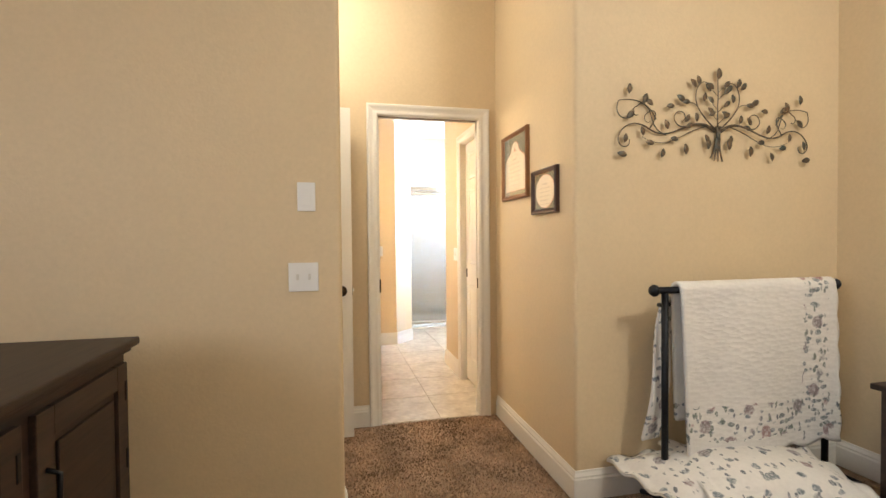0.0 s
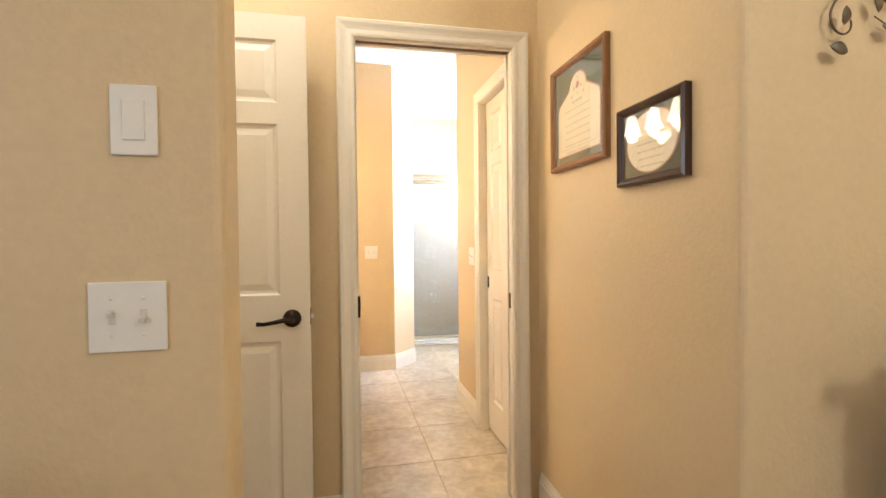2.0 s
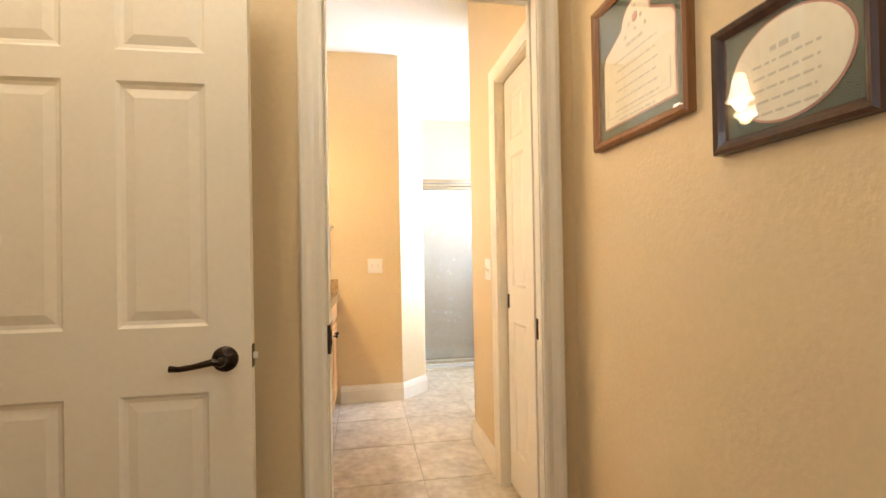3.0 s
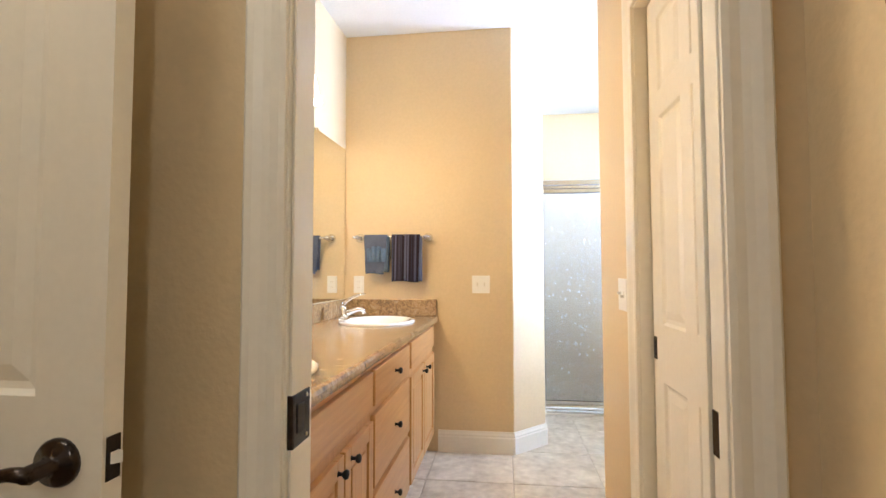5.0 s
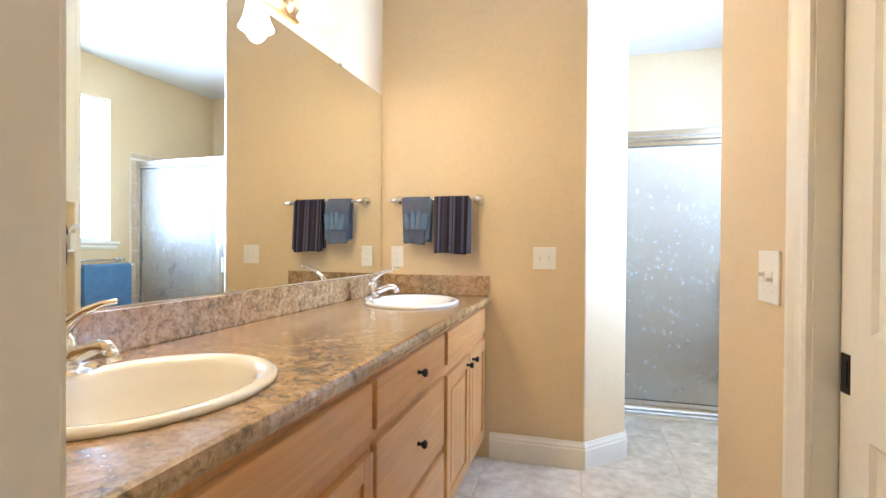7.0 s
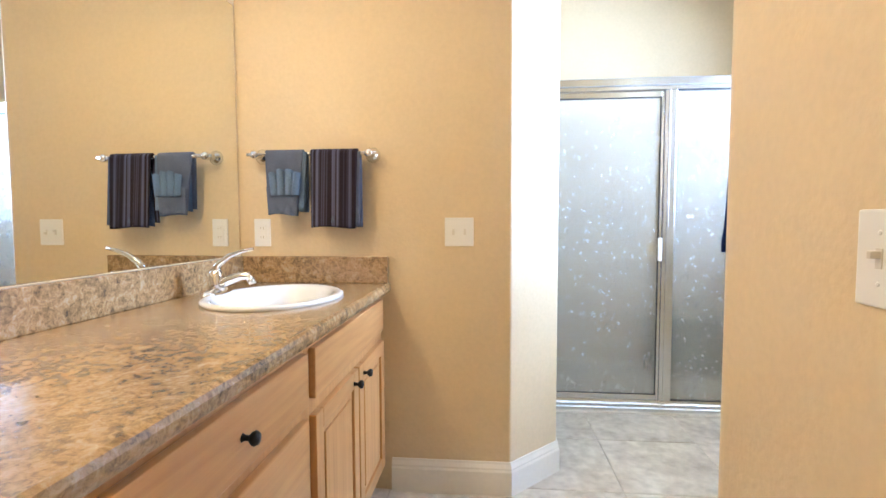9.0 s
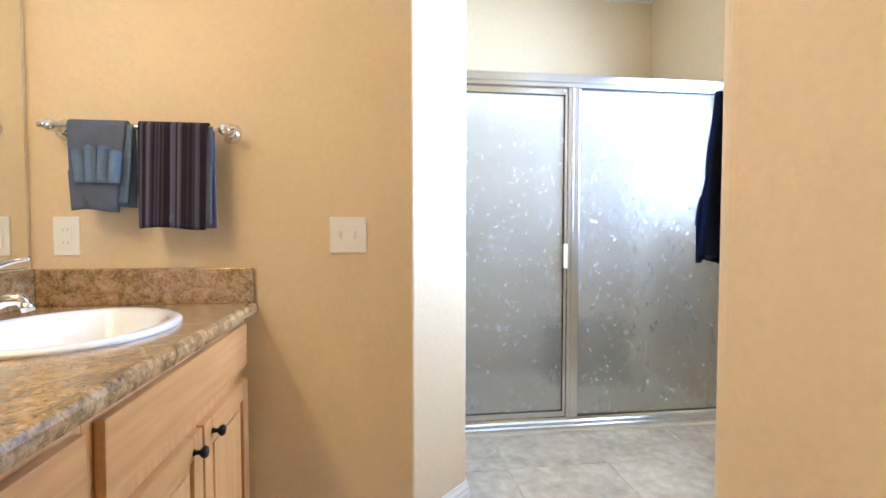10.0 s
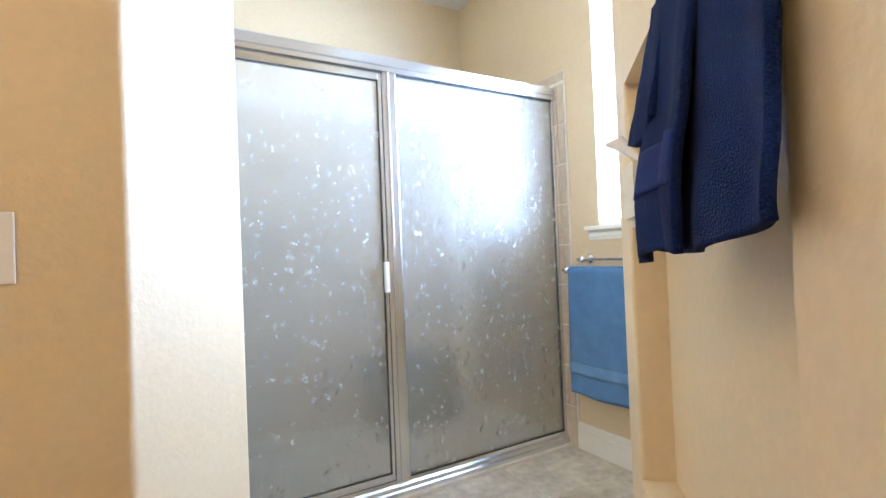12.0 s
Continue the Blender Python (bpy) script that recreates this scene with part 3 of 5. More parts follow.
jamb("jamb_side_door", [((X_RIGHT - 0.002, D2Y1, 0), (D2X + 0.002, D2Y1 + 0.018, P_TOP)), ((X_RIGHT - 0.002, D2Y0, P_TOP), (D2X + 0.002, D2Y1 + 0.018, P_TOP + 0.018)), ((X_RIGHT - 0.002, D2Y0 - 0.018, 0), (D2X + 0.002, D2Y0, P_TOP + 0.018)), ((D2X + 0.037, D2Y0, 0), (1.148, D2Y1 + 0.018, P_TOP + 0.018))], "cream painted door jamb")


def moulded_leaf(bm, width, height, thick, cols, rows, m):
    """A door leaf with sunk, raised-field panels on both faces; local x across, z up, y through it."""
    xs = sorted({0, width, *[v for c in cols for v in c]})
    zs = sorted({0, height, *[v for r in rows for v in r]})
    for y, s in ((0, 1), (thick, -1)):
        for x0, x1 in zip(xs, xs[1:]):
            for z0, z1 in zip(zs, zs[1:]):
                loops = [(0, 0)]
                if (x0, x1) in cols and (z0, z1) in rows:
                    loops = [(0, 0), (0.008, 0.007), (0.018, 0.009), (0.042, 0.003)]
                old = None
                for inset, depth in loops:
                    ring = [bm.verts.new(m @ Vector((x, y + s * depth, z))) for x, z in ((x0 + inset, z0 + inset), (x1 - inset, z0 + inset), (x1 - inset, z1 - inset), (x0 + inset, z1 - inset))]
                    if old:
                        for k in range(4):
                            bm.faces.new((old[k], old[(k + 1) % 4], ring[(k + 1) % 4], ring[k]))
                    old = ring
                bm.faces.new(old)
    for a, b in (((0, 0), (0, height)), ((width, 0), (width, height)), ((0, 0), (width, 0)), ((0, height), (width, height))):
        bm.faces.new([bm.verts.new(m @ Vector(v)) for v in ((a[0], 0, a[1]), (b[0], 0, b[1]), (b[0], thick, b[1]), (a[0], thick, a[1]))])
    bmesh.ops.remove_doubles(bm, verts=bm.verts, dist=0.0003)
    bmesh.ops.recalc_face_normals(bm, faces=bm.faces)
    return bm


ROWS6 = [(0.190, 0.815), (0.985, 1.612), (1.690, 1.918)]


# the lobby door, standing open along the pocket door's wall
DY, DX1, DW, DZ = 2.942, 0.064, 0.756, 0.008
door = thing("door_1", (DX1 - DW, DY, DZ), "cream six-panel interior door standing open", "door", kind="structure")
part("door_leaf", moulded_leaf(new_bm(), DW, 2.01, 0.035, [(0.105, 0.317), (0.439, 0.651)], ROWS6, pose(DX1 - DW, DY, DZ)), DOORP, door)


def lever(parent, x, y, z, side):
    """A lever handle on a door's face; side -1 faces -y."""
    bm = new_bm()
    lathe(bm, [(0.033, 0), (0.033, 0.005), (0.029, 0.011), (0.016, 0.014), (0.012, 0.020), (0.012, 0.046), (0.009, 0.052), (0.0, 0.053)], pose(x, y, z, 90 * -side, 0, 0) if side > 0 else pose(x, y, z, 90, 0, 0))
    yy = y + side * 0.045
    tube(bm, [(x + 0.008, yy, z), (x - 0.02, yy + side * 0.004, z + 0.002), (x - 0.06, yy + side * 0.006, z - 0.006), (x - 0.095, yy + side * 0.004, z - 0.011), (x - 0.118, yy, z - 0.010)], [0.011, 0.009, 0.0075, 0.007, 0.0085], 10)
    return part("lever_handle", bm, BRONZE, parent, "dark bronze lever handle")


lever(door, 0.0, DY, 0.906, -1)
lever(door, 0.0, DY + 0.035, 0.906, 1)
bm = new_bm()
box(bm, (DX1 - 0.001, DY + 0.006, 0.879), (DX1 + 0.002, DY + 0.030, 0.939), 0.0008)
latch = part("latch_plate", bm, BRONZE, door, "dark latch plate")
bm = new_bm()
prism(bm, [(DX1 + 0.002, DY + 0.012), (DX1 + 0.012, DY + 0.022), (DX1 + 0.002, DY + 0.026)], 0.901, 0.917)
part("latch_bolt", bm, PLATE, latch, "pale latch bolt")
for z in (0.25, 1.0, 1.8):
    bm = new_bm()
    tube(bm, [(DX1 - DW - 0.006, DY + 0.04, z - 0.045), (DX1 - DW - 0.006, DY + 0.04, z + 0.045)], 0.006)
    part("hinge", bm, BRONZE, door)

# the pocket door, slid away so that only its edge shows in the slot
pocket = thing("door_2", (PX1 + 0.4, Y_POCKET + 0.07, 0.012), "cream pocket door slid into its wall", "door", kind="structure")
bm = new_bm()
box(bm, (PX1 + 0.006, Y_POCKET + 0.029, 0.012), (PX1 + 0.67, Y_POCKET + 0.061, P_TOP + 0.002), 0.002)
part("door_leaf", bm, DOORP, pocket)
bm = new_bm()
box(bm, (PX1 + 0.003, Y_POCKET + 0.033, 0.875), (PX1 + 0.008, Y_POCKET + 0.057, 0.945), 0.001)
part("edge_pull", bm, BRONZE, pocket, "dark bronze edge pull")


strike = thing("strike_plate", (PX0 + STOP, Y_POCKET + 0.04, 0.91), "dark bronze strike plate bent round the cream door jamb", "strike plate")
bm = new_bm()
box(bm, (PX0 - 0.006, Y_POCKET + 0.004, 0.870), (PX0 + STOP + 0.004, Y_POCKET + 0.008, 0.958), 0.0012)
box(bm, (PX0 + STOP + 0.0002, Y_POCKET + 0.0082, 0.870), (PX0 + STOP + 0.004, Y_POCKET + 0.074, 0.958), 0.0012)
part("plate", bm, BRONZE, strike)
bm = new_bm()
box(bm, (PX0 + STOP + 0.0042, Y_POCKET + 0.020, 0.892), (PX0 + STOP + 0.006, Y_POCKET + 0.046, 0.940), 0.001)
part("keeper", bm, BLACK, strike)
for z in (0.880, 0.948):
    bm = new_bm()
    lathe(bm, [(0.004, 0), (0.0035, 0.0012), (0.0, 0.0016)], pose(PX0 + STOP + 0.0042, Y_POCKET + 0.060, z, 0, 90, 0), 10)
    part("screw", bm, NICKEL, strike)

# the second pocket door, shut, in the bathroom's wall
shut = thing("door_3", (D2X, D2Y0, 0.02), "cream six-panel pocket door, shut", "door", kind="structure")
w3 = D2Y1 - D2Y0 - 0.004
part("door_leaf", moulded_leaf(new_bm(), w3, 2.0, 0.035, [(0.088, 0.268), (0.340, 0.520)], ROWS6, pose(D2X + 0.0, D2Y1 - 0.004, 0.02, 0, 0, -90)), DOORP, shut)
bm = new_bm()
box(bm, (D2X - 0.002, D2Y1 - 0.036, 0.893), (D2X + 0.004, D2Y1 - 0.008, 0.962), 0.001)
pull = part("flush_pull", bm, BRONZE, shut, "dark bronze flush pull")
bm = new_bm()
box(bm, (D2X - 0.003, D2Y1 - 0.030, 0.903), (D2X - 0.001, D2Y1 - 0.014, 0.952), 0.001)
part("finger_cup", bm, BLACK, pull)


# ---- wall plates ----
# darker than the plate: the toggles' shading is put into their colour
TOGGLE = paint("shaded_toggle", (0.72, 0.68, 0.60), 0.35)
def wall_plate(place, turn, gangs, kind, group="", label=""):
    """A switch or outlet plate; the wall's face is its local y = 0, and it faces -y."""
    w = 0.070 if gangs == 1 else 0.116
    name, words = {"toggle": ("light_switch", "white double light switch plate with two toggles"), "rocker": ("light_switch", "white single light switch plate"),
                   "blank": ("blank_plate", "plain white cover plate"), "outlet": ("electrical_outlet", "cream electrical outlet with two sockets")}[kind]
    t = thing(name, place, label or words + " on the tan wall", "outlet" if kind == "outlet" else "switch" if kind != "blank" else "cover plate", group, turn)
    m = t.matrix_basis.copy()
    bm = new_bm()
    box(bm, (-w / 2, -0.006, -0.0575), (w / 2, 0, 0.0575), 0.0025, m)
    plate = part("plate", bm, PLATE, t)
    xs = [0] if gangs == 1 else [-0.023, 0.023]
    for x in xs:
        if kind == "toggle":
            bm = new_bm()
            box(bm, (x - 0.005, -0.007, -0.012), (x + 0.005, -0.005, 0.012), 0.0005, m)
            box(bm, (x - 0.0035, -0.018, 0.0 if x < 0 else -0.009), (x + 0.0035, -0.006, 0.009 if x < 0 else 0.0), 0.001, m)
            part("toggle", bm, TOGGLE, t)
        elif kind in ("rocker", "blank"):
            bm = new_bm()
            box(bm, (x - 0.0165, -0.0085, -0.033), (x + 0.0165, -0.005, 0.033), 0.0012, m)
            part("rocker", bm, PLATE, t)
            if kind == "rocker":
                bm = new_bm()
                box(bm, (x - 0.013, -0.0105, -0.003), (x + 0.013, -0.008, 0.003), 0.0005, m)
                part("slide", bm, INK, t)
        else:
            bm = new_bm()
            box(bm, (x - 0.0165, -0.0085, -0.033), (x + 0.0165, -0.005, 0.033), 0.0012, m)
            block = part("socket_block", bm, PLATE, t)
            for z in (-0.019, 0.019):
                for dx in (-0.006, 0.006):
                    bm = new_bm()
                    box(bm, (x + dx - 0.001, -0.0092, z - 0.004), (x + dx + 0.001, -0.0084, z + 0.004), 0, m)
                    part("slot", bm, INK, block)
    for x in xs:
        for z in ((-0.030, 0.030) if kind == "toggle" else (-0.029, 0.029)):
            bm = new_bm()
            lathe(bm, [(0.003, 0), (0.003, 0.001), (0.0015, 0.0014)], m @ pose(x, -0.0058, z, 90, 0, 0), 8)
            part("screw", bm, PLATE, plate)
    return t


wall_plate((-0.168, Y_BED, 1.071), 0, 2, "toggle", "switches")
wall_plate((-0.153, Y_BED, 1.393), 0, 1, "blank")
wall_plate((0.460, Y_END, 1.080), 0, 2, "toggle", "switches")
wall_plate((-0.360, Y_END, 1.078), 0, 1, "outlet")
wall_plate((X_RIGHT, 4.142, 1.080), -90, 2, "toggle", "switches", "white double light switch plate beside the cream door")


# ---- bedroom ----
def tuft_field(x0, x1, y0, y1, count):
    rng = np.random.default_rng(4)
    p = np.stack([rng.uniform(x0, x1, count), rng.uniform(y0, y1, count)], 1)
    a = rng.uniform(0, math.tau, count)
    lean = rng.normal(0, 0.006, (count, 2))
    h, w = rng.uniform(0.006, 0.015, count), rng.uniform(0.0018, 0.0035, count)
    d = np.stack([np.cos(a), np.sin(a)], 1) * w[:, None]
    base = np.full(count, -0.009)
    v = np.concatenate([np.column_stack([p - d, base]), np.column_stack([p + d, base]), np.column_stack([p + d * 0.7 + lean, base + h]), np.column_stack([p - d * 0.7 + lean, base + h])])
    k = np.arange(count)
    me = bpy.data.meshes.new("carpet_tufts")
    me.from_pydata(v.tolist(), [], np.stack([k, k + count, k + 2 * count, k + 3 * count], 1).tolist())
    me.materials.append(TUFT)
    ob = new("carpet_tufts", me)
    return tagged(ob, "brown twisted carpet pile", "carpet", kind="stuff")


tuft_field(-0.7, 2.5, 0.9, Y_POCKET, 110000)


def framed_door(parent, x, y0, y1, z0, z1, t, w, sink, upright, across):
    """A framed cabinet door facing +x: a sunk panel that carries its stiles, rails and raised field."""
    bm = new_bm()
    box(bm, (x, y0 + w - 0.004, z0 + w - 0.004), (x + t - sink, y1 - w + 0.004, z1 - w + 0.004))
    leaf = part("door", bm, upright, parent)
    for name, a, b, mt in (("stile", (y0, z0), (y0 + w, z1), upright), ("stile", (y1 - w, z0), (y1, z1), upright), ("rail", (y0 + w, z0), (y1 - w, z0 + w), across), ("rail", (y0 + w, z1 - w), (y1 - w, z1), across)):
        bm = new_bm()
        box(bm, (x, a[0], a[1]), (x + t, b[0], b[1]), 0.0025)
        part(name, bm, mt, leaf)
    bm = new_bm()
    box(bm, (x + t - sink + 0.0002, y0 + w + 0.022, z0 + w + 0.022), (x + t - 0.003, y1 - w - 0.022, z1 - w - 0.022), 0.0025)
    part("raised_field", bm, upright, leaf)
    return leaf


# the dresser along the left, its front facing into the room
dr = thing("dresser", (-0.95, 0.95, 0), "dark-stained wooden dresser with panelled doors and a moulded top", "dresser")
FX = -0.70
bm = new_bm()
box(bm, (-1.16, 0.10, 0.06), (FX, 1.665, 0.872), 0.004)
part("body", bm, WALNUT, dr)
bm = new_bm()
box(bm, (-1.185, 0.06, 0.886), (FX + 0.03, 1.712, 0.911), 0.006)
box(bm, (-1.17, 0.08, 0.870), (FX + 0.014, 1.690, 0.888), 0.007)
part("top", bm, WALNUT, dr)
for y0, y1 in ((0.14, 0.60), (0.64, 1.12), (1.17, 1.645)):
    leaf = framed_door(dr, FX - 0.002, y0, y1, 0.13, 0.845, 0.018, 0.07, 0.011, WALNUT, WALNUT)
    for z in (0.55, 0.76):
        bm = new_bm()
        box(bm, (FX + 0.012, y1 - 0.022, z - 0.03), (FX + 0.019, y1 - 0.008, z + 0.03), 0.002)
        part("hinge", bm, BLACK, leaf, "black iron hinge")
    bm = new_bm()
    tube(bm, [(FX + 0.014, y0 + 0.035, 0.62), (FX + 0.04, y0 + 0.035, 0.63), (FX + 0.042, y0 + 0.035, 0.70), (FX + 0.014, y0 + 0.035, 0.71)], 0.006)
    part("handle", bm, BLACK, leaf, "black iron pull")
for x in (-1.14, FX - 0.05):
    for y in (0.12, 1.60):
        bm = new_bm()
        box(bm, (x, y, 0.0), (x + 0.05, y + 0.06, 0.062), 0.004)
        part("foot", bm, WALNUT, dr)

# the nightstand beyond the bed
ns = thing("nightstand", (2.3, 1.26, 0), "dark-stained wooden nightstand with a drawer", "nightstand")
bm = new_bm()
box(bm, (2.065, 1.03, 0.595), (2.545, 1.462, 0.62), 0.006)
part("top", bm, WALNUT, ns)
bm = new_bm()
box(bm, (2.095, 1.05, 0.08), (2.535, 1.44, 0.596), 0.004)
part("body", bm, WALNUT, ns)
bm = new_bm()
box(bm, (2.082, 1.08, 0.42), (2.096, 1.41, 0.57), 0.004)
drawer = part("drawer", bm, WALNUT, ns)
bm = new_bm()
lathe(bm, [(0.006, 0), (0.006, 0.012), (0.014, 0.018), (0.012, 0.026), (0.0, 0.028)], pose(2.082, 1.245, 0.495, 0, -90, 0), 12)
part("knob", bm, BLACK, drawer)
for x in (2.10, 2.49):
    for y in (1.06, 1.39):
        bm = new_bm()
        box(bm, (x, y, 0), (x + 0.04, y + 0.04, 0.082), 0.003)
        part("foot", bm, WALNUT, ns)

# the bed, whose made-up corner just shows
bed = thing("bed", (1.75, 0.0, 0), "made bed under a pale lilac blanket", "bed")
bm = new_bm()
box(bm, (1.0, -0.75, 0.12), (2.5, 0.80, 0.34), 0.02)
part("base", bm, WALNUT, bed)


def blanket(u, v):
    x, y = 0.96 + 1.58 * u, -0.80 + 1.655 * v
    edge = min(u * 1.58, (1 - v) * 1.655, v * 1.655)
    return (x, y, 0.335 + 0.262 * min(1, edge / 0.07) ** 0.45 + 0.006 * noise.noise(Vector((x * 6, y * 6, 0))))


part("blanket", sheet(new_bm(), blanket, 60, 60, 0.012), LILAC, bed)
bm = new_bm()
box(bm, (1.02, -0.74, 0.335), (2.5, 0.79, 0.56), 0.05)
part("mattress", bm, WHITE_Q, bed)


# ---- quilt rack ----
rk = thing("quilt_rack", (1.8, 1.77, 0), "black iron quilt rack with ball ends", "quilt rack")
RX0, RX1, RY, RZ = 1.364, 2.255, 1.79, 0.985
bm = new_bm()
tube(bm, [(RX0 - 0.045, RY, RZ), (RX1 + 0.045, RY, RZ)], 0.016, 14)
bar = part("top_bar", bm, BLACK, rk)
for x, s in ((RX0 - 0.045, -1), (RX1 + 0.045, 1)):
    bm = new_bm()
    lathe(bm, [(0.016, -0.006), (0.025, 0.0), (0.027, 0.012), (0.020, 0.024), (0.0, 0.028)], pose(x, RY, RZ, 0, 90 * s, 0), 16)
    part("finial", bm, BLACK, bar)
for x in (RX0, RX1):
    bm = new_bm()
    tube(bm, [(x, RY, 0.03), (x, RY, RZ - 0.01)], 0.015, 12)
    part("post", bm, BLACK, rk)
    bm = new_bm()
    tube(bm, [(x, RY - 0.20, 0.012), (x, RY - 0.12, 0.035), (x, RY, 0.05), (x, RY + 0.10, 0.035), (x, RY + 0.16, 0.012)], 0.012, 10)
    part("foot", bm, BLACK, rk)
for y, z in ((RY - 0.16, 0.10), (RY + 0.11, 0.10), (RY + 0.045, RZ - 0.07)):
    bm = new_bm()
    tube(bm, [(RX0, y, z), (RX1, y, z)], 0.009, 10)
    part("rail", bm, BLACK, rk)
for x in (RX0, RX1):
    bm = new_bm()
    tube(bm, [(x, RY - 0.16, 0.10), (x, RY + 0.11, 0.10)], 0.008, 8)
    part("side_rail", bm, BLACK, rk)
    bm = new_bm()
    tube(bm, [(x, RY, RZ - 0.07), (x, RY + 0.045, RZ - 0.07)], 0.008, 8)
    part("upper_bracket", bm, BLACK, rk)

QX0, QX1 = 1.415, 2.26


def hang(p, front, back, r):
    """Down one side, over the bar and down the other: offset from the bar's line."""
    total = front + back + math.pi * r
    s = p * total
    if s < front:
        return -r - 0.012 * (1 - s / front), -(front - s)
    if s < front + math.pi * r:
        a = (s - front) / r
        return -r * math.cos(a), r * math.sin(a)
    return r + 0.012 * (s - front - math.pi * r) / back, -(s - front - math.pi * r)


quilt = thing("quilt", (1.8, RY, RZ), "white quilt with a grey and rose floral border, on a rack", "quilt")


def quilt_face(u, v):
    """The whole cloth over the bar, with scalloped hem and side."""
    lobe = abs(math.sin(u * math.pi * 4.5))
    y, z = hang(v, 0.745 + 0.028 * lobe - 0.03 * u, 0.60, 0.030)
    low = min(1, -2 * z) if z < 0 else 0
    side = max(0.0, u - 0.9) * 10 * 0.012 * abs(math.sin(z * 22))
    x = QX0 + 0.005 + (2.262 - QX0) * u + (0.055 * (1 - u) + 0.012 * u) * max(0, -z) + side
    return (x, RY + y + 0.012 * math.sin(u * 9 + 1) * low * (1 if v < 0.5 else 0.3), RZ + z)


part("quilt_body", sheet(new_bm(), quilt_face, 64, 90, 0.016), GARLAND_Q, quilt)


def back_fall(u, v):
    y, z = hang(0.55 + 0.45 * v, 0.66, 0.66, 0.038)
    return (QX0 - 0.035 + 0.10 * u - 0.09 * v, RY + y + 0.02 * u + 0.015 * math.sin(v * 7), RZ + z - 0.02)


part("back_fall", sheet(new_bm(), back_fall, 10, 40, 0.012), FLORAL_Q, quilt, "floral underside hanging behind the post")


def pillow(place, turn, w, d, h, tilt, label):
    """A flanged sham with a printed middle."""
    t = thing("pillow_sham", place, label, "pillow", "pillows on the rack", turn)
    m = t.matrix_basis @ pose(0, 0, 0, tilt[0], tilt[1], 0)
    for s in (1, -1):
        def face(u, v, s=s):
            a, b = 2 * u - 1, 2 * v - 1
            rim = max(0.0, (1 - abs(a / 0.86) ** 2.6)) * max(0.0, (1 - abs(b / 0.8) ** 2.6)) if abs(a) < 0.86 and abs(b) < 0.8 else 0
            lap = 0.012 * math.sin(a * 13) * (abs(b) > 0.85) + 0.012 * math.sin(b * 9) * (abs(a) > 0.88)
            sc = 1 + 0.02 * abs(math.sin(a * 12)) * (abs(b) > 0.95)
            return m @ Vector((a * w / 2, b * d / 2 * sc, h / 2 + s * (h / 2 * rim ** 0.5 + 0.004) + lap))
        part("front" if s > 0 else "back", sheet(new_bm(), face, 44, 34, 0.006), FLORAL_S if s > 0 else WHITE_Q, t)
    return t


FLORAL_S = quilted("sparse_floral_quilting", True, 0.10)
pillow((1.57, 1.76, 0.115), 6, 0.74, 0.46, 0.13, (0, 0), "white sham pillow with a scalloped flange on the rack's rails")
pillow((1.73, 1.64, 0.150), -10, 0.70, 0.46, 0.12, (5, 3), "white floral sham pillow leaning on another")


# ---- metal tree on the wall ----
def bez(p0, p1, p2, p3, n=14):
    out = []
    for k in range(n + 1):
        t = k / n
        out.append(tuple((1 - t) ** 3 * a + 3 * t * (1 - t) ** 2 * b + 3 * t * t * (1 - t) * c + t ** 3 * d for a, b, c, d in zip(p0, p1, p2, p3)))
    return out


def curl(cx, cz, r, a0, a1, n=18, end=0.45):
    """A scroll round a centre that tightens to end * r."""
    return [(cx + r * (1 - (1 - end) * k / n) * math.cos(radians(a0 + (a1 - a0) * k / n)), cz + r * (1 - (1 - end) * k / n) * math.sin(radians(a0 + (a1 - a0) * k / n))) for k in range(n + 1)]


TX, TY, TZ, TS = 1.790, Y_BED - 0.017, 1.710, 0.95
tree = thing("wall_art", (TX, Y_BED, 1.61), "bronze metal tree wall sculpture with scrolling branches and leaves", "wall art")


def branch(pts, r0, r1):
    n = len(pts) - 1
    bm = new_bm()
    tube(bm, [(TX + TS * x, TY - 0.006 * math.sin(6 * x), TZ + TS * z) for x, z in pts], [0.72 * (r0 + (r1 - r0) * i / n) for i in range(n + 1)], 7)
    part("branch", bm, LEAF, tree)


def metal_leaf(x, z, a, size=0.046):
    """A cupped leaf pointing a degrees up from +x."""
    bm = new_bm()
    m = pose(TX + TS * x, TY - 0.006, TZ + TS * z, 0, -a, 0)

    def f(u, v):
        wide = math.sin(math.pi * min(1, u * 1.02)) ** 0.8 * 0.26 * size
        b = (2 * v - 1) * wide
        return m @ Vector((u * size, -0.006 * math.sin(u * 3) + 0.10 * abs(b), b))
    part("leaf", sheet(bm, f, 8, 4, 0.0014), LEAF, tree)


# trunk and roots
branch([(0.0, -0.02), (0.0, 0.01), (-0.01, 0.05)], 0.014, 0.008)
branch([(0.006, -0.03), (0.006, 0.01), (0.015, 0.05)], 0.012, 0.008)
for x in (-0.045, -0.022, 0.002, 0.026, 0.029):
    branch(bez((x * 0.2, -0.01), (x * 0.3, -0.06), (x * 0.6, -0.09), (x, -0.115 - 0.015 * (abs(x) < 0.03))), 0.009, 0.003)
branch([(0, 0.03), (-0.002, 0.12), (0.002, 0.2), (0, 0.29)], 0.005, 0.003)
metal_leaf(0, 0.285, 90, 0.06)
for z, s in ((0.09, 1), (0.15, 1), (0.215, 1), (0.11, -1), (0.165, -1), (0.235, -1), (0.25, 1)):
    branch([(0, z - 0.03), (s * 0.02, z - 0.012), (s * 0.032, z)], 0.0025, 0.002)
    metal_leaf(s * 0.03, z, 40 if s > 0 else 140)
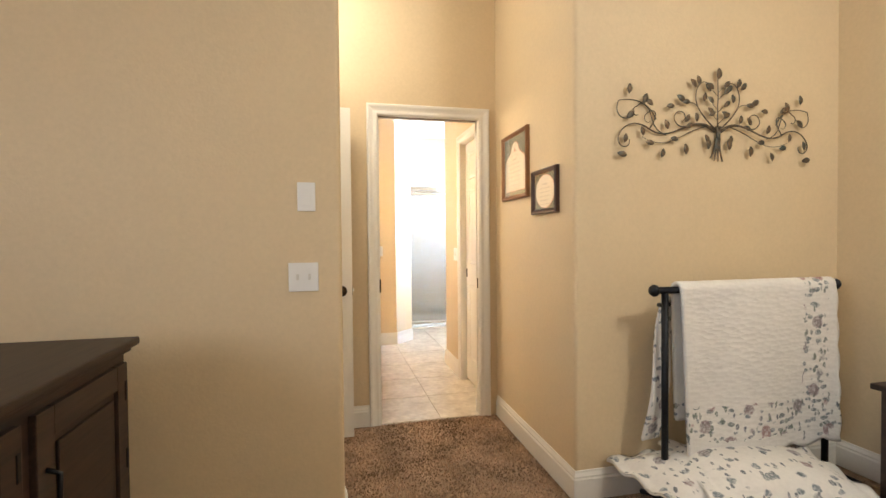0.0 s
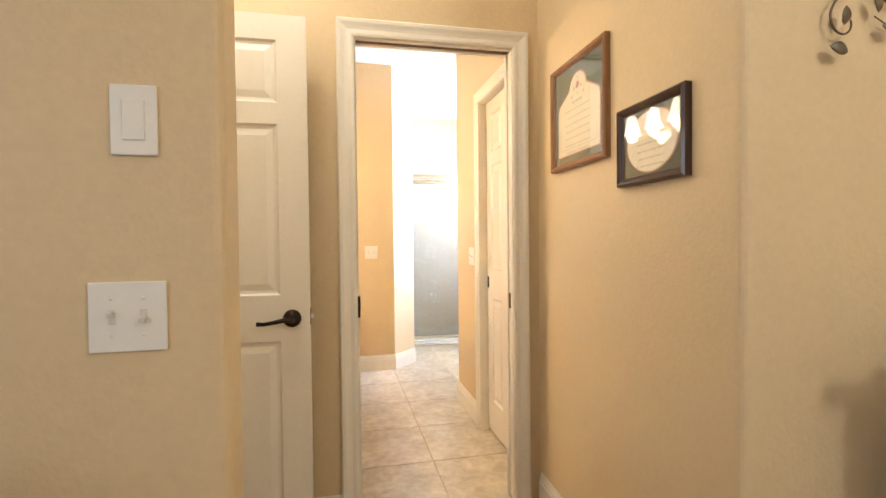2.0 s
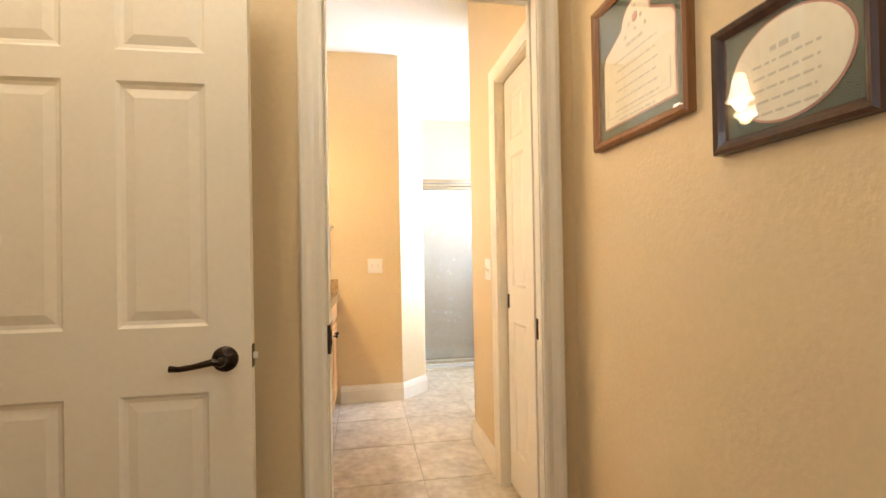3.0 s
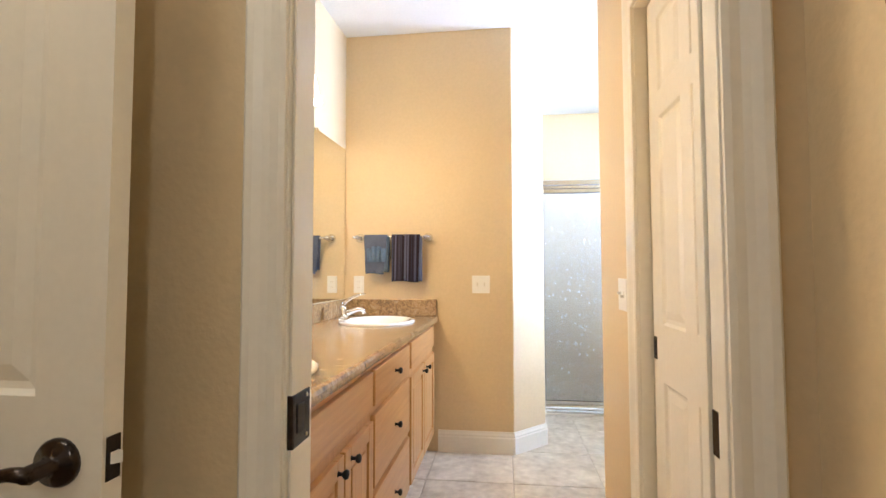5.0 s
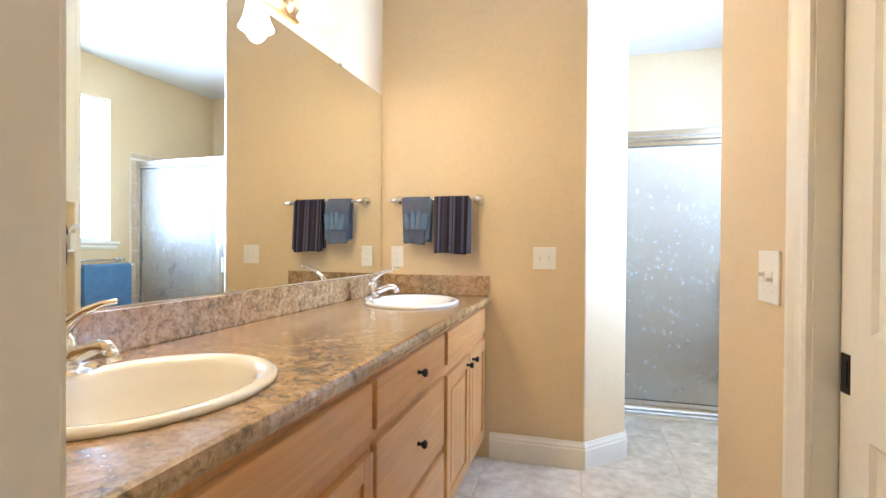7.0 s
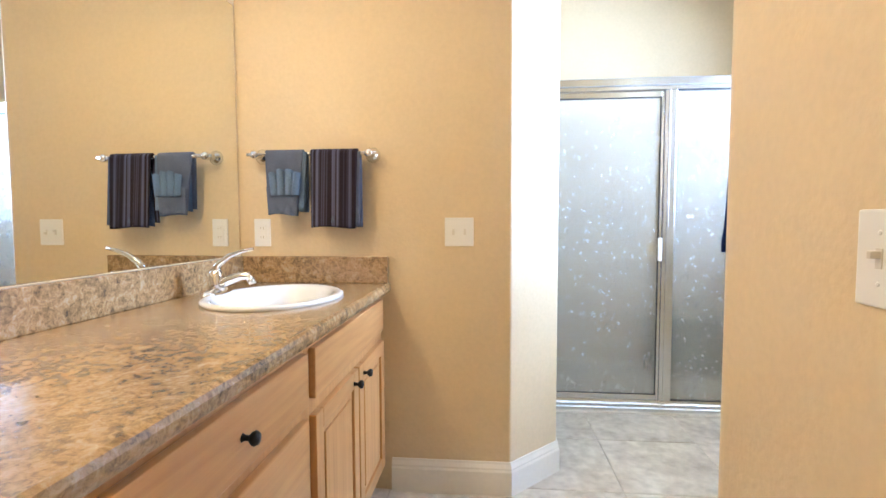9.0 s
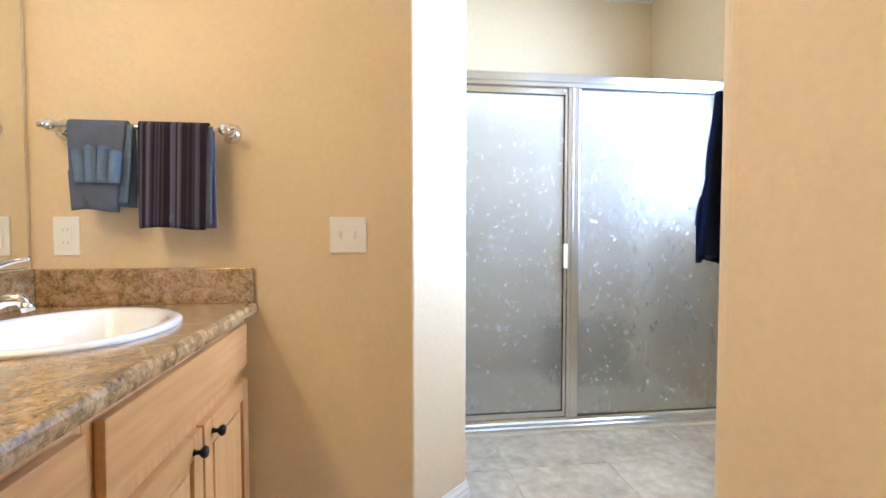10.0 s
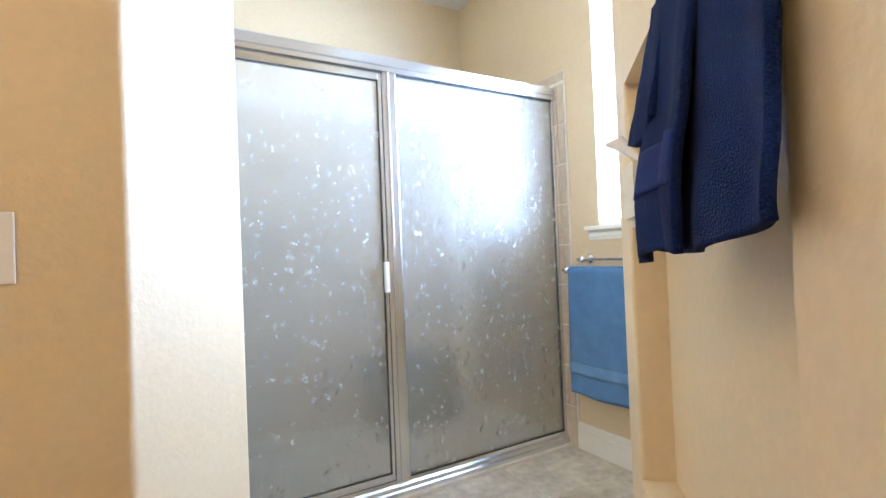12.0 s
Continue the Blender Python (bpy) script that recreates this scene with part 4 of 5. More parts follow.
for s in (-1, 1):
    def S(pts):
        return [(s * x, z) for x, z in pts]

    def L(x, z, a, size=0.046):
        metal_leaf(s * x, z, a if s > 0 else 180 - a, size)
    # upright heart-shaped branch with its inward scroll
    branch(S(bez((0.01, 0.03), (0.09, 0.10), (0.16, 0.16), (0.115, 0.25)) + bez((0.115, 0.25), (0.095, 0.29), (0.03, 0.275), (0.045, 0.225), 8)[1:]), 0.005, 0.0025)
    L(0.115, 0.25, 75, 0.05)
    L(0.135, 0.24, 50, 0.05)
    L(0.045, 0.225, 45, 0.05)
    L(0.09, 0.17, 100)
    L(0.06, 0.10, 150)
    branch(S(bez((0.125, 0.15), (0.15, 0.18), (0.19, 0.15), (0.22, 0.175))), 0.003, 0.002)
    L(0.17, 0.165, -5)
    L(0.20, 0.165, 30, 0.055)
    # middle scroll
    branch(S(bez((0.02, 0.03), (0.12, 0.11), (0.20, 0.0), (0.245, 0.06)) + curl(0.215, 0.085, 0.042, -30, 250)[1:]), 0.005, 0.0025)
    L(0.20, 0.06, 120)
    L(0.13, 0.065, 80)
    L(0.155, 0.055, -25)
    # long lower branch with a scroll at its end
    branch(S(bez((0.02, 0.02), (0.16, 0.13), (0.26, -0.06), (0.40, 0.02)) + bez((0.40, 0.02), (0.48, 0.07), (0.55, 0.035), (0.575, -0.02))[1:] + curl(0.535, -0.04, 0.045, 25, -190)[1:]), 0.006, 0.0025)
    L(0.545, -0.055, 100)
    L(0.53, -0.115, 10, 0.055)
    L(0.30, 0.02, 70, 0.05)
    L(0.45, 0.03, -100)
    # outer scrolls
    branch(S(bez((0.30, -0.005), (0.42, 0.02), (0.36, 0.14), (0.45, 0.145)) + curl(0.47, 0.10, 0.029, 100, -120)[1:]), 0.004, 0.0025)
    branch(S(bez((0.40, 0.02), (0.33, 0.10), (0.37, 0.14), (0.42, 0.09)) + curl(0.40, 0.07, 0.03, 40, -120)[1:]), 0.004, 0.002)
    branch(S(bez((0.36, 0.07), (0.40, 0.16), (0.50, 0.17), (0.575, 0.15)) + curl(0.53, 0.105, 0.06, 40, -150)[1:]), 0.004, 0.0025)
    L(0.535, 0.065, 140, 0.055)
    L(0.52, 0.185, 95, 0.05)
    L(0.44, 0.14, 110, 0.055)
    L(0.385, 0.135, 35, 0.05)
    L(0.31, 0.135, 175)
    # lower twigs
    branch(S(bez((0.05, 0.05), (0.20, 0.03), (0.28, -0.10), (0.44, -0.02))), 0.004, 0.002)
    L(0.43, -0.045, 190, 0.05)
    L(0.325, -0.075, -75)
    L(0.20, -0.045, -95, 0.055)
    L(0.06, -0.015, -85, 0.055)
    L(0.08, 0.005, -110)
    L(0.24, -0.03, 10)


# ---- framed pictures in the lobby ----
def framed(y0, y1, z0, z1, mat_frame, shape, label):
    """A glazed picture on the slightly turned east wall; local x runs along the wall, -y faces the lobby."""
    ang = math.atan2(0.020, Y_POCKET - Y_BED)
    yc = (y0 + y1) / 2
    xc = 1.032 + (yc - Y_BED) * math.tan(ang)
    t = thing("framed_picture", (xc, yc, z0), label, "picture", "framed pictures", -90 - math.degrees(ang))
    m = t.matrix_basis.copy()
    w, h, fw = y1 - y0, z1 - z0, 0.024
    prof = [(0, 0), (0, 0.020), (0.006, 0.026), (0.014, 0.022), (0.024, 0.012), (0.024, 0)]
    bm = new_bm()
    rings = []
    for x, z, sx, sz in ((-w / 2, 0, 1, 1), (-w / 2, h, 1, -1), (w / 2, h, -1, -1), (w / 2, 0, -1, 1)):
        rings.append([bm.verts.new(m @ Vector((x + sx * u, -v, z + sz * u))) for u, v in prof])
    for a, b in zip(rings, rings[1:] + rings[:1]):
        for k in range(len(prof)):
            j = (k + 1) % len(prof)
            bm.faces.new((a[k], a[j], b[j], b[k]))
    bmesh.ops.recalc_face_normals(bm, faces=bm.faces)
    part("frame", bm, mat_frame, t)
    bm = new_bm()
    box(bm, (-w / 2 + 0.01, -0.006, 0.01), (w / 2 - 0.01, -0.002, h - 0.01), 0, m)
    part("mat_board", bm, MATG, t, "green mat board")

    def outline(grow):
        out = []
        if shape == "oval":
            for k in range(40):
                a = k * math.tau / 40
                out.append(((w * 0.37 + grow) * math.cos(a), h / 2 + (h * 0.36 + grow) * math.sin(a)))
        else:
            hw, lo, hi = w / 2 - fw - 0.028 + grow, fw + 0.03 - grow, h - fw - 0.125 + grow
            out += [(-hw, lo), (hw, lo), (hw, hi - 0.035)]
            out += [(hw - 0.03 + 0.03 * math.cos(a), hi - 0.035 + 0.035 * math.sin(a)) for a in np.linspace(0.3, 1.4, 4)]
            out += [((0.065 + grow) * math.cos(a), hi + (0.088 + grow * 0.5) * math.sin(a) ** 0.7) for a in np.linspace(0.25, math.pi - 0.25, 13)]
            out += [(-hw + 0.03 - 0.03 * math.cos(a), hi - 0.035 + 0.035 * math.sin(a)) for a in np.linspace(1.4, 0.3, 4)] + [(-hw, hi - 0.035)]
        return out
    for grow, y, mt, name in ((0.004, -0.0075, ROSE, "bevel_line"), (0.0, -0.0090, PAPER, "sheet")):
        bm = new_bm()
        pts = outline(grow)
        bm.faces.new([bm.verts.new(m @ Vector((x, y, z))) for x, z in pts])
        out = bmesh.ops.extrude_face_region(bm, geom=bm.faces[:])
        bmesh.ops.translate(bm, verts=[v for v in out["geom"] if isinstance(v, bmesh.types.BMVert)], vec=m.to_3x3() @ Vector((0, 0.0012, 0)))
        bmesh.ops.recalc_face_normals(bm, faces=bm.faces)
        paper = part(name, bm, mt, t)
    # lines of unreadable script, a crest and a thin border
    rng = random.Random(3 if shape == "oval" else 5)
    top, step, half = (0.66 * h, 0.021, w * 0.23) if shape == "oval" else (0.60 * h, 0.026, w * 0.24)
    for k in range(6 if shape == "oval" else 8):
        z = top - k * step
        bm = new_bm()
        x = -half * (0.4 if k == 0 else rng.uniform(0.8, 1))
        stop = -x
        while x < stop:
            l = rng.uniform(0.008, 0.026)
            box(bm, (x, -0.0098, z - 0.0022 * (2 if k == 0 else 1)), (min(x + l, stop), -0.0092, z + 0.0022 * (2 if k == 0 else 1)), 0, m)
            x += l + 0.006
        part("script_line", bm, INK, paper)
    if shape != "oval":
        for dx, dz, r in ((0, 0.0, 0.013), (-0.026, -0.008, 0.006), (0.026, -0.008, 0.006), (0, 0.028, 0.005), (0, -0.03, 0.005), (-0.045, -0.035, 0.006), (0.045, -0.035, 0.006)):
            bm = new_bm()
            lathe(bm, [(r, 0), (r * 0.8, 0.0008), (0, 0.001)], m @ pose(dx, -0.0090, h - 0.105 + dz, 90, 0, 0), 10)
            part("crest", bm, ROSE if r > 0.01 else INK, paper)
        bm = new_bm()
        hw = w / 2 - fw - 0.045
        box(bm, (-hw, -0.0098, fw + 0.050), (hw, -0.0092, fw + 0.0515), 0, m)
        for s in (-1, 1):
            box(bm, (s * hw - 0.0008, -0.0098, fw + 0.05), (s * hw + 0.0008, -0.0092, fw + 0.12), 0, m)
        part("border_line", bm, INK, paper)
    bm = new_bm()
    box(bm, (-w / 2 + 0.016, -0.0135, 0.016), (w / 2 - 0.016, -0.0115, h - 0.016), 0, m)
    part("glazing", bm, CLEAR, t).visible_shadow = False
    return t


framed(2.506, 2.924, 1.456, 1.861, OAK, "arch", "golden oak framed certificate under glass with a green mat")
framed(2.131, 2.435, 1.346, 1.580, MAHOG, "oval", "dark wood framed oval text under glass with a green mat")

# ---- lobby ceiling lamp, and one added for the bedroom ----
def ceiling_lamp(x, y, power, label):
    t = thing("ceiling_light", (x, y, H_BED), label, "ceiling light", "ceiling lights")
    bm = new_bm()
    lathe(bm, [(0.0, 0), (0.17, 0), (0.17, -0.02), (0.155, -0.028), (0.0, -0.028)], pose(x, y, H_BED), 28)
    part("rim", bm, NICKEL, t)
    bm = new_bm()
    lathe(bm, [(0.152, -0.026), (0.14, -0.06), (0.10, -0.085), (0.04, -0.097), (0.0, -0.099)], pose(x, y, H_BED), 28)
    part("dome", bm, DOME, t, "lit frosted glass dome")
    point_lamp("ceiling_bulb", (x, y, H_BED - 0.26), power, SOFT, 0.15)


ceiling_lamp(-0.14, 2.46, VEST_POWER, "unseen round frosted glass ceiling light")
# added to brighten the bedroom's right side, in place of a bedside lamp
ceiling_lamp(1.75, -0.1, BED_POWER, "unseen round frosted glass ceiling light")

# ---- vanity ----
VF, CT0, CT1 = 0.138, 0.834, 0.872


def knob(parent, x, y, z):
    bm = new_bm()
    lathe(bm, [(0.008, 0), (0.0055, 0.004), (0.005, 0.012), (0.011, 0.017), (0.014, 0.023), (0.011, 0.029), (0.0, 0.031)], pose(x, y, z, 0, 90, 0), 14)
    part("knob", bm, BLACK, parent, "black mushroom knob")


def slab_front(parent, name, y0, y1, z0, z1, knobs=()):
    bm = new_bm()
    box(bm, (VF, y0, z0), (VF + 0.019, y1, z1), 0.005)
    front = part(name, bm, MAPLE, parent)
    for y, z in knobs:
        knob(front, VF + 0.019, y, z)


def cabinet_door(parent, y0, y1, z0, z1, ky):
    leaf = framed_door(parent, VF, y0, y1, z0, z1, 0.019, 0.052, 0.009, MAPLEV, MAPLE)
    knob(leaf, VF + 0.019, ky, z1 - 0.035)


def cabinet(y0, y1, label):
    t = thing("vanity_cabinet", (-0.15, (y0 + y1) / 2, 0), label, "cabinet", "vanity units")
    bm = new_bm()
    box(bm, (X_MIRROR + 0.002, y0 + 0.001, 0.10), (VF, y1 - 0.001, 0.64))
    box(bm, (VF - 0.02, y0 + 0.001, 0.64), (VF, y1 - 0.001, CT0))
    box(bm, (X_MIRROR + 0.002, y0 + 0.001, 0.64), (X_MIRROR + 0.03, y1 - 0.001, CT0))
    part("body", bm, MAPLEV, t)
    bm = new_bm()
    box(bm, (X_MIRROR + 0.002, y0 + 0.001, 0.0), (VF - 0.07, y1 - 0.001, 0.10))
    part("toe_kick", bm, MAPLE, t)
    return t


c1 = cabinet(yp + 0.002, 4.020, "honey maple vanity cabinet with two panelled doors under a sink")
slab_front(c1, "false_front", 3.40, 4.000, 0.686, 0.814)
cabinet_door(c1, 3.40, 3.698, 0.125, 0.642, 3.648)
cabinet_door(c1, 3.710, 4.006, 0.125, 0.642, 3.762)
c2 = cabinet(4.020, 4.667, "honey maple vanity drawer unit with three drawers")
for z0, z1 in ((0.686, 0.814), (0.400, 0.655), (0.125, 0.375)):
    slab_front(c2, "drawer", 4.026, 4.648, z0, z1, [(4.342, (z0 + z1) / 2)])
c3 = cabinet(4.667, Y_END, "honey maple vanity cabinet with two panelled doors under a sink")
slab_front(c3, "false_front", 4.692, 5.450, 0.686, 0.814)
cabinet_door(c3, 4.692, 5.074, 0.125, 0.645, 5.022)
cabinet_door(c3, 5.086, 5.450, 0.125, 0.645, 5.138)

SINKS = [(-0.118, 3.645), (-0.118, 5.085)]
SA, SB = 0.216, 0.255


def slab_with_holes(bm, x0, x1, y0, y1, z0, z1, holes, a, b, n=40):
    """A worktop with oval cut-outs, split in strips across its length."""
    cuts = [y0]
    for cx, cy in holes:
        cuts += [cy - b - 0.06, cy + b + 0.06]
    cuts.append(y1)
    cuts[1], cuts[-2] = max(cuts[1], y0 + 0.01), min(cuts[-2], y1 - 0.01)
    for i in range(len(cuts) - 1):
        ya_, yb_ = cuts[i], cuts[i + 1]
        if i % 2 == 0:
            for z, flip in ((z1, 1), (z0, -1)):
                bm.faces.new([bm.verts.new(p) for p in ((x0, ya_, z), (x1, ya_, z), (x1, yb_, z), (x0, yb_, z))][::flip])
            continue
        cx, cy = holes[i // 2]
        for z, flip in ((z1, 1), (z0, -1)):
            inner, outer = [], []
            for k in range(n):
                t = k * math.tau / n
                c, s = math.cos(t), math.sin(t)
                inner.append(bm.verts.new((cx + a * c, cy + b * s, z)))
                f = min(((x1 - cx) if c > 0 else (cx - x0)) / max(abs(c), 1e-6), ((yb_ - cy) if s > 0 else (cy - ya_)) / max(abs(s), 1e-6))
                outer.append(bm.verts.new((cx + f * c, cy + f * s, z)))
            for k in range(n):
                j = (k + 1) % n
                bm.faces.new((inner[k], outer[k], outer[j], inner[j])[::flip])
            corners = [(x0, ya_), (x1, ya_), (x1, yb_), (x0, yb_)]
            for px, py in corners:
                k0 = min(range(n), key=lambda k: (outer[k].co.x - px) ** 2 + (outer[k].co.y - py) ** 2)
                for k1 in (k0 - 1, (k0 + 1) % n):
                    p, q = outer[k0].co, outer[k1].co
                    if abs(p.x - q.x) > 1e-5 and abs(p.y - q.y) > 1e-5:
                        bm.faces.new([outer[k0], outer[k1], bm.verts.new((px, py, z))])
    for xe in (x0, x1):
        bm.faces.new([bm.verts.new(p) for p in ((xe, y0, z0), (xe, y1, z0), (xe, y1, z1), (xe, y0, z1))])
    for ye in (y0, y1):
        bm.faces.new([bm.verts.new(p) for p in ((x0, ye, z0), (x1, ye, z0), (x1, ye, z1), (x0, ye, z1))])
    bmesh.ops.remove_doubles(bm, verts=bm.verts, dist=0.0002)
    bmesh.ops.recalc_face_normals(bm, faces=bm.faces)
    return bm


top = thing("countertop", (-0.13, 4.3, CT0), "brown stone-look laminate countertop with a rolled front edge", "countertop")
part("worktop", slab_with_holes(new_bm(), X_MIRROR - 0.03, 0.166, yp + 0.002, Y_END - 0.002, CT0, CT1, SINKS, SA - 0.02, SB - 0.02), STONE, top)
bm = new_bm()
nose = [(0.0, CT0), (0.010, CT0 + 0.002), (0.013, CT0 + 0.012), (0.013, CT1 - 0.014), (0.009, CT1 - 0.004), (0.0, CT1)]
sweep(bm, [(u, v) for u, v in nose], [(0.166, yp + 0.002, 0), (0.166, Y_END - 0.002, 0)], (0, 0, 1))
part("front_edge", bm, STONE, top)
bm = new_bm()
box(bm, (X_MIRROR - 0.03, yp + 0.002, CT1), (X_MIRROR + 0.020, Y_END - 0.002, 0.981), 0.004)
part("backsplash", bm, STONE, top)
bm = new_bm()
box(bm, (X_MIRROR + 0.021, Y_END - 0.021, CT1), (0.170, Y_END - 0.001, 0.981), 0.004)
part("side_splash", bm, STONE, top)


def sink(cx, cy):
    t = thing("sink", (cx, cy, CT1), "white oval porcelain drop-in sink", "sink", "sinks")
    k = SB / SA
    bm = new_bm()
    prof = [(SA - 0.004, 0.0), (SA, 0.004), (SA - 0.002, 0.011), (SA - 0.016, 0.0145), (SA - 0.034, 0.011), (SA - 0.046, -0.004), (SA - 0.060, -0.045), (SA - 0.09, -0.095), (SA - 0.14, -0.122), (0.024, -0.130), (0.0, -0.131)]
    rings, seg = [], 56
    for r, h in prof:
        rings.append([bm.verts.new((cx + r * math.cos(q * math.tau / seg), cy + (r + SB - SA) * (r / SA if r < 0.1 else 1) * math.sin(q * math.tau / seg), CT1 + h)) for q in range(seg)])
    for a, b in zip(rings, rings[1:]):
        for q in range(seg):
            bm.faces.new((a[q], a[(q + 1) % seg], b[(q + 1) % seg], b[q])).smooth = True
    bmesh.ops.remove_doubles(bm, verts=bm.verts, dist=0.0003)
    bmesh.ops.recalc_face_normals(bm, faces=bm.faces)
    part("basin", bm, CERAMIC, t)
    bm = new_bm()
    lathe(bm, [(0.022, 0), (0.022, 0.003), (0.016, 0.004), (0.0, 0.002)], pose(cx, cy, CT1 - 0.129), 18)
    part("drain", bm, CHROME, t)
    return t


def faucet(cx, cy):
    """A single-lever tap on the sink's back deck; the spout reaches along +x."""
    z = CT1 + 0.010
    t = thing("faucet", (cx, cy, z), "polished chrome single-lever faucet behind the sink", "faucet", "faucets")
    bm = new_bm()
    lathe(bm, [(0.034, 0), (0.034, 0.004), (0.028, 0.014), (0.024, 0.018), (0.0, 0.018)], pose(cx, cy, z), 28, 0.85, 2.3)
    part("deck_plate", bm, CHROME, t)
    bm = new_bm()
    lathe(bm, [(0.026, 0.012), (0.024, 0.035), (0.023, 0.060), (0.020, 0.076), (0.010, 0.086), (0.0, 0.088)], pose(cx, cy, z), 24)
    part("body", bm, CHROME, t)
    bm = new_bm()
    tube(bm, [(cx + 0.005, cy, z + 0.030), (cx + 0.045, cy, z + 0.048), (cx + 0.085, cy, z + 0.062), (cx + 0.110, cy, z + 0.063), (cx + 0.122, cy, z + 0.050)], [0.018, 0.016, 0.014, 0.0135, 0.012], 14)
    spout = part("spout", bm, CHROME, t)
    bm = new_bm()
    tube(bm, [(cx + 0.120, cy, z + 0.056), (cx + 0.127, cy, z + 0.036)], 0.0125, 14)
    part("aerator", bm, ALU, spout)
    bm = new_bm()
    tube(bm, [(cx - 0.008, cy, z + 0.074), (cx + 0.012, cy, z + 0.104), (cx + 0.052, cy, z + 0.130), (cx + 0.098, cy, z + 0.146), (cx + 0.132, cy, z + 0.152)], [0.014, 0.012, 0.0085, 0.0065, 0.005], 12)
    part("lever", bm, CHROME, t)
    return t


for cx, cy in SINKS:
    sink(cx, cy)
    faucet(cx - SA - 0.002 + 0.012, cy)

# ---- mirror and light bar ----
mr = thing("wall_mirror", (X_MIRROR, 4.29, 0.98), "wide frameless wall mirror above the vanity", "mirror")
bm = new_bm()
box(bm, (X_MIRROR + 0.0005, 3.42, 0.984), (X_MIRROR + 0.0055, 5.470, 1.997), 0.0015)
part("mirror_glass", bm, MIRROR, mr)
for y in (3.9, 5.0):
    bm = new_bm()
    box(bm, (X_MIRROR, y - 0.012, 1.990), (X_MIRROR + 0.009, y + 0.012, 2.006), 0.002)
    part("clip", bm, CHROME, mr)

LY = [4.570 - 0.266 * k for k in range(4)]
lb = thing("vanity_light", (X_MIRROR, LY[0] - 0.39, 2.0), "brushed brass vanity light bar with four lit bell shades", "wall light")
bm = new_bm()
sweep(bm, [(0, -0.032), (0.010, -0.032), (0.022, -0.016), (0.026, 0.0), (0.022, 0.016), (0.010, 0.032), (0, 0.032)], [(X_MIRROR + 0.001, LY[3] - 0.075, 2.062), (X_MIRROR + 0.001, LY[0] + 0.075, 2.062)], (0, 0, 1))
part("back_bar", bm, NICKEL, lb)
AX = -0.318
for y in LY:
    bm = new_bm()
    lathe(bm, [(0.034, 0), (0.032, 0.006), (0.018, 0.014), (0.008, 0.02), (0.0, 0.02)], pose(X_MIRROR + 0.024, y, 2.068, 0, 90, 0), 18)
    tube(bm, bez((X_MIRROR + 0.03, y, 2.068), (X_MIRROR + 0.075, y, 2.07), (X_MIRROR + 0.045, y, 2.225), (AX - 0.035, y, 2.223)) + bez((AX - 0.035, y, 2.223), (AX - 0.008, y, 2.222), (AX, y, 2.205), (AX, y, 2.178), 8)[1:], 0.0055, 10)
    arm = part("arm", bm, NICKEL, lb)
    bm = new_bm()
    lathe(bm, [(0.010, 0.030), (0.022, 0.022), (0.025, 0.004), (0.024, 0.0), (0.0, 0.0)], pose(AX, y, 2.150), 20)
    part("socket_cup", bm, NICKEL, arm)
    bm = new_bm()
    prof = [(0.024, 2.152), (0.030, 2.140), (0.038, 2.113), (0.044, 2.078), (0.052, 2.038), (0.064, 2.012), (0.070, 2.003)]
    rings = []
    for r, z in prof + [(r - 0.003, z) for r, z in prof[::-1]]:
        rings.append([bm.verts.new((AX + r * math.cos(q * math.tau / 28), y + r * math.sin(q * math.tau / 28), z)) for q in range(28)])
    for a, b in zip(rings, rings[1:]):
        for q in range(28):
            bm.faces.new((a[q], a[(q + 1) % 28], b[(q + 1) % 28], b[q])).smooth = True
    bmesh.ops.recalc_face_normals(bm, faces=bm.faces)
    part("shade", bm, SHADE, arm, "lit frosted glass bell shade")
    point_lamp("vanity_bulb", (*skewed(AX, y), 1.983), VANITY_POWER, WARM, 0.035)

# ---- towel bar with two hand towels ----
BZ, BY = 1.390, Y_END - 0.075


def towel_bar(p0, p1, out, label, group=""):
    """A chrome rail between two round brackets; out: from the wall to the rail."""
    t = thing("towel_bar", [(a + b) / 2 for a, b in zip(p0, p1)], label, "towel bar", group)
    out = Vector(out)
    d = (Vector(p1) - Vector(p0)).normalized()
    bm = new_bm()
    tube(bm, [Vector(p0) - d * 0.03 + out, Vector(p1) + d * 0.03 + out], 0.008, 14)
    part("rail", bm, CHROME, t)
    turn = out.to_track_quat("Z", "Y").to_matrix().to_4x4()
    for p in (p0, p1):
        bm = new_bm()
        l = out.length
        lathe(bm, [(0.030, 0), (0.031, 0.005), (0.025, 0.011), (0.024, 0.016), (0.013, 0.022), (0.010, 0.030), (0.012, l - 0.018), (0.017, l - 0.008), (0.017, l + 0.006), (0.010, l + 0.014), (0.0, l + 0.016)], Matrix.Translation(p) @ turn, 22)
        part("bracket", bm, CHROME, t)
    return t


towel_bar((-0.352, Y_END, BZ), (0.112, Y_END, BZ), (0, -0.075, 0), "chrome towel bar on the tan wall beside the mirror")


def over_rail(x0, x1, front, back, r, taper=0.0, waves=(0.004, 14)):
    """A cloth hung over the wall rail: u across it, v from the front hem over the rail to the back hem."""
    def f(u, v):
        y, z = hang(v, front, back, r)
        low = max(0.0, -z) / front
        mid = (x0 + x1) / 2
        x = mid + (x0 + (x1 - x0) * u - mid) * (1 - taper * low)
        return (x, BY + y + waves[0] * math.sin(u * waves[1] + 1) * low - 0.010 * low * (v < 0.5), BZ + z + 0.004 * math.sin(u * 5) * low)
    return f


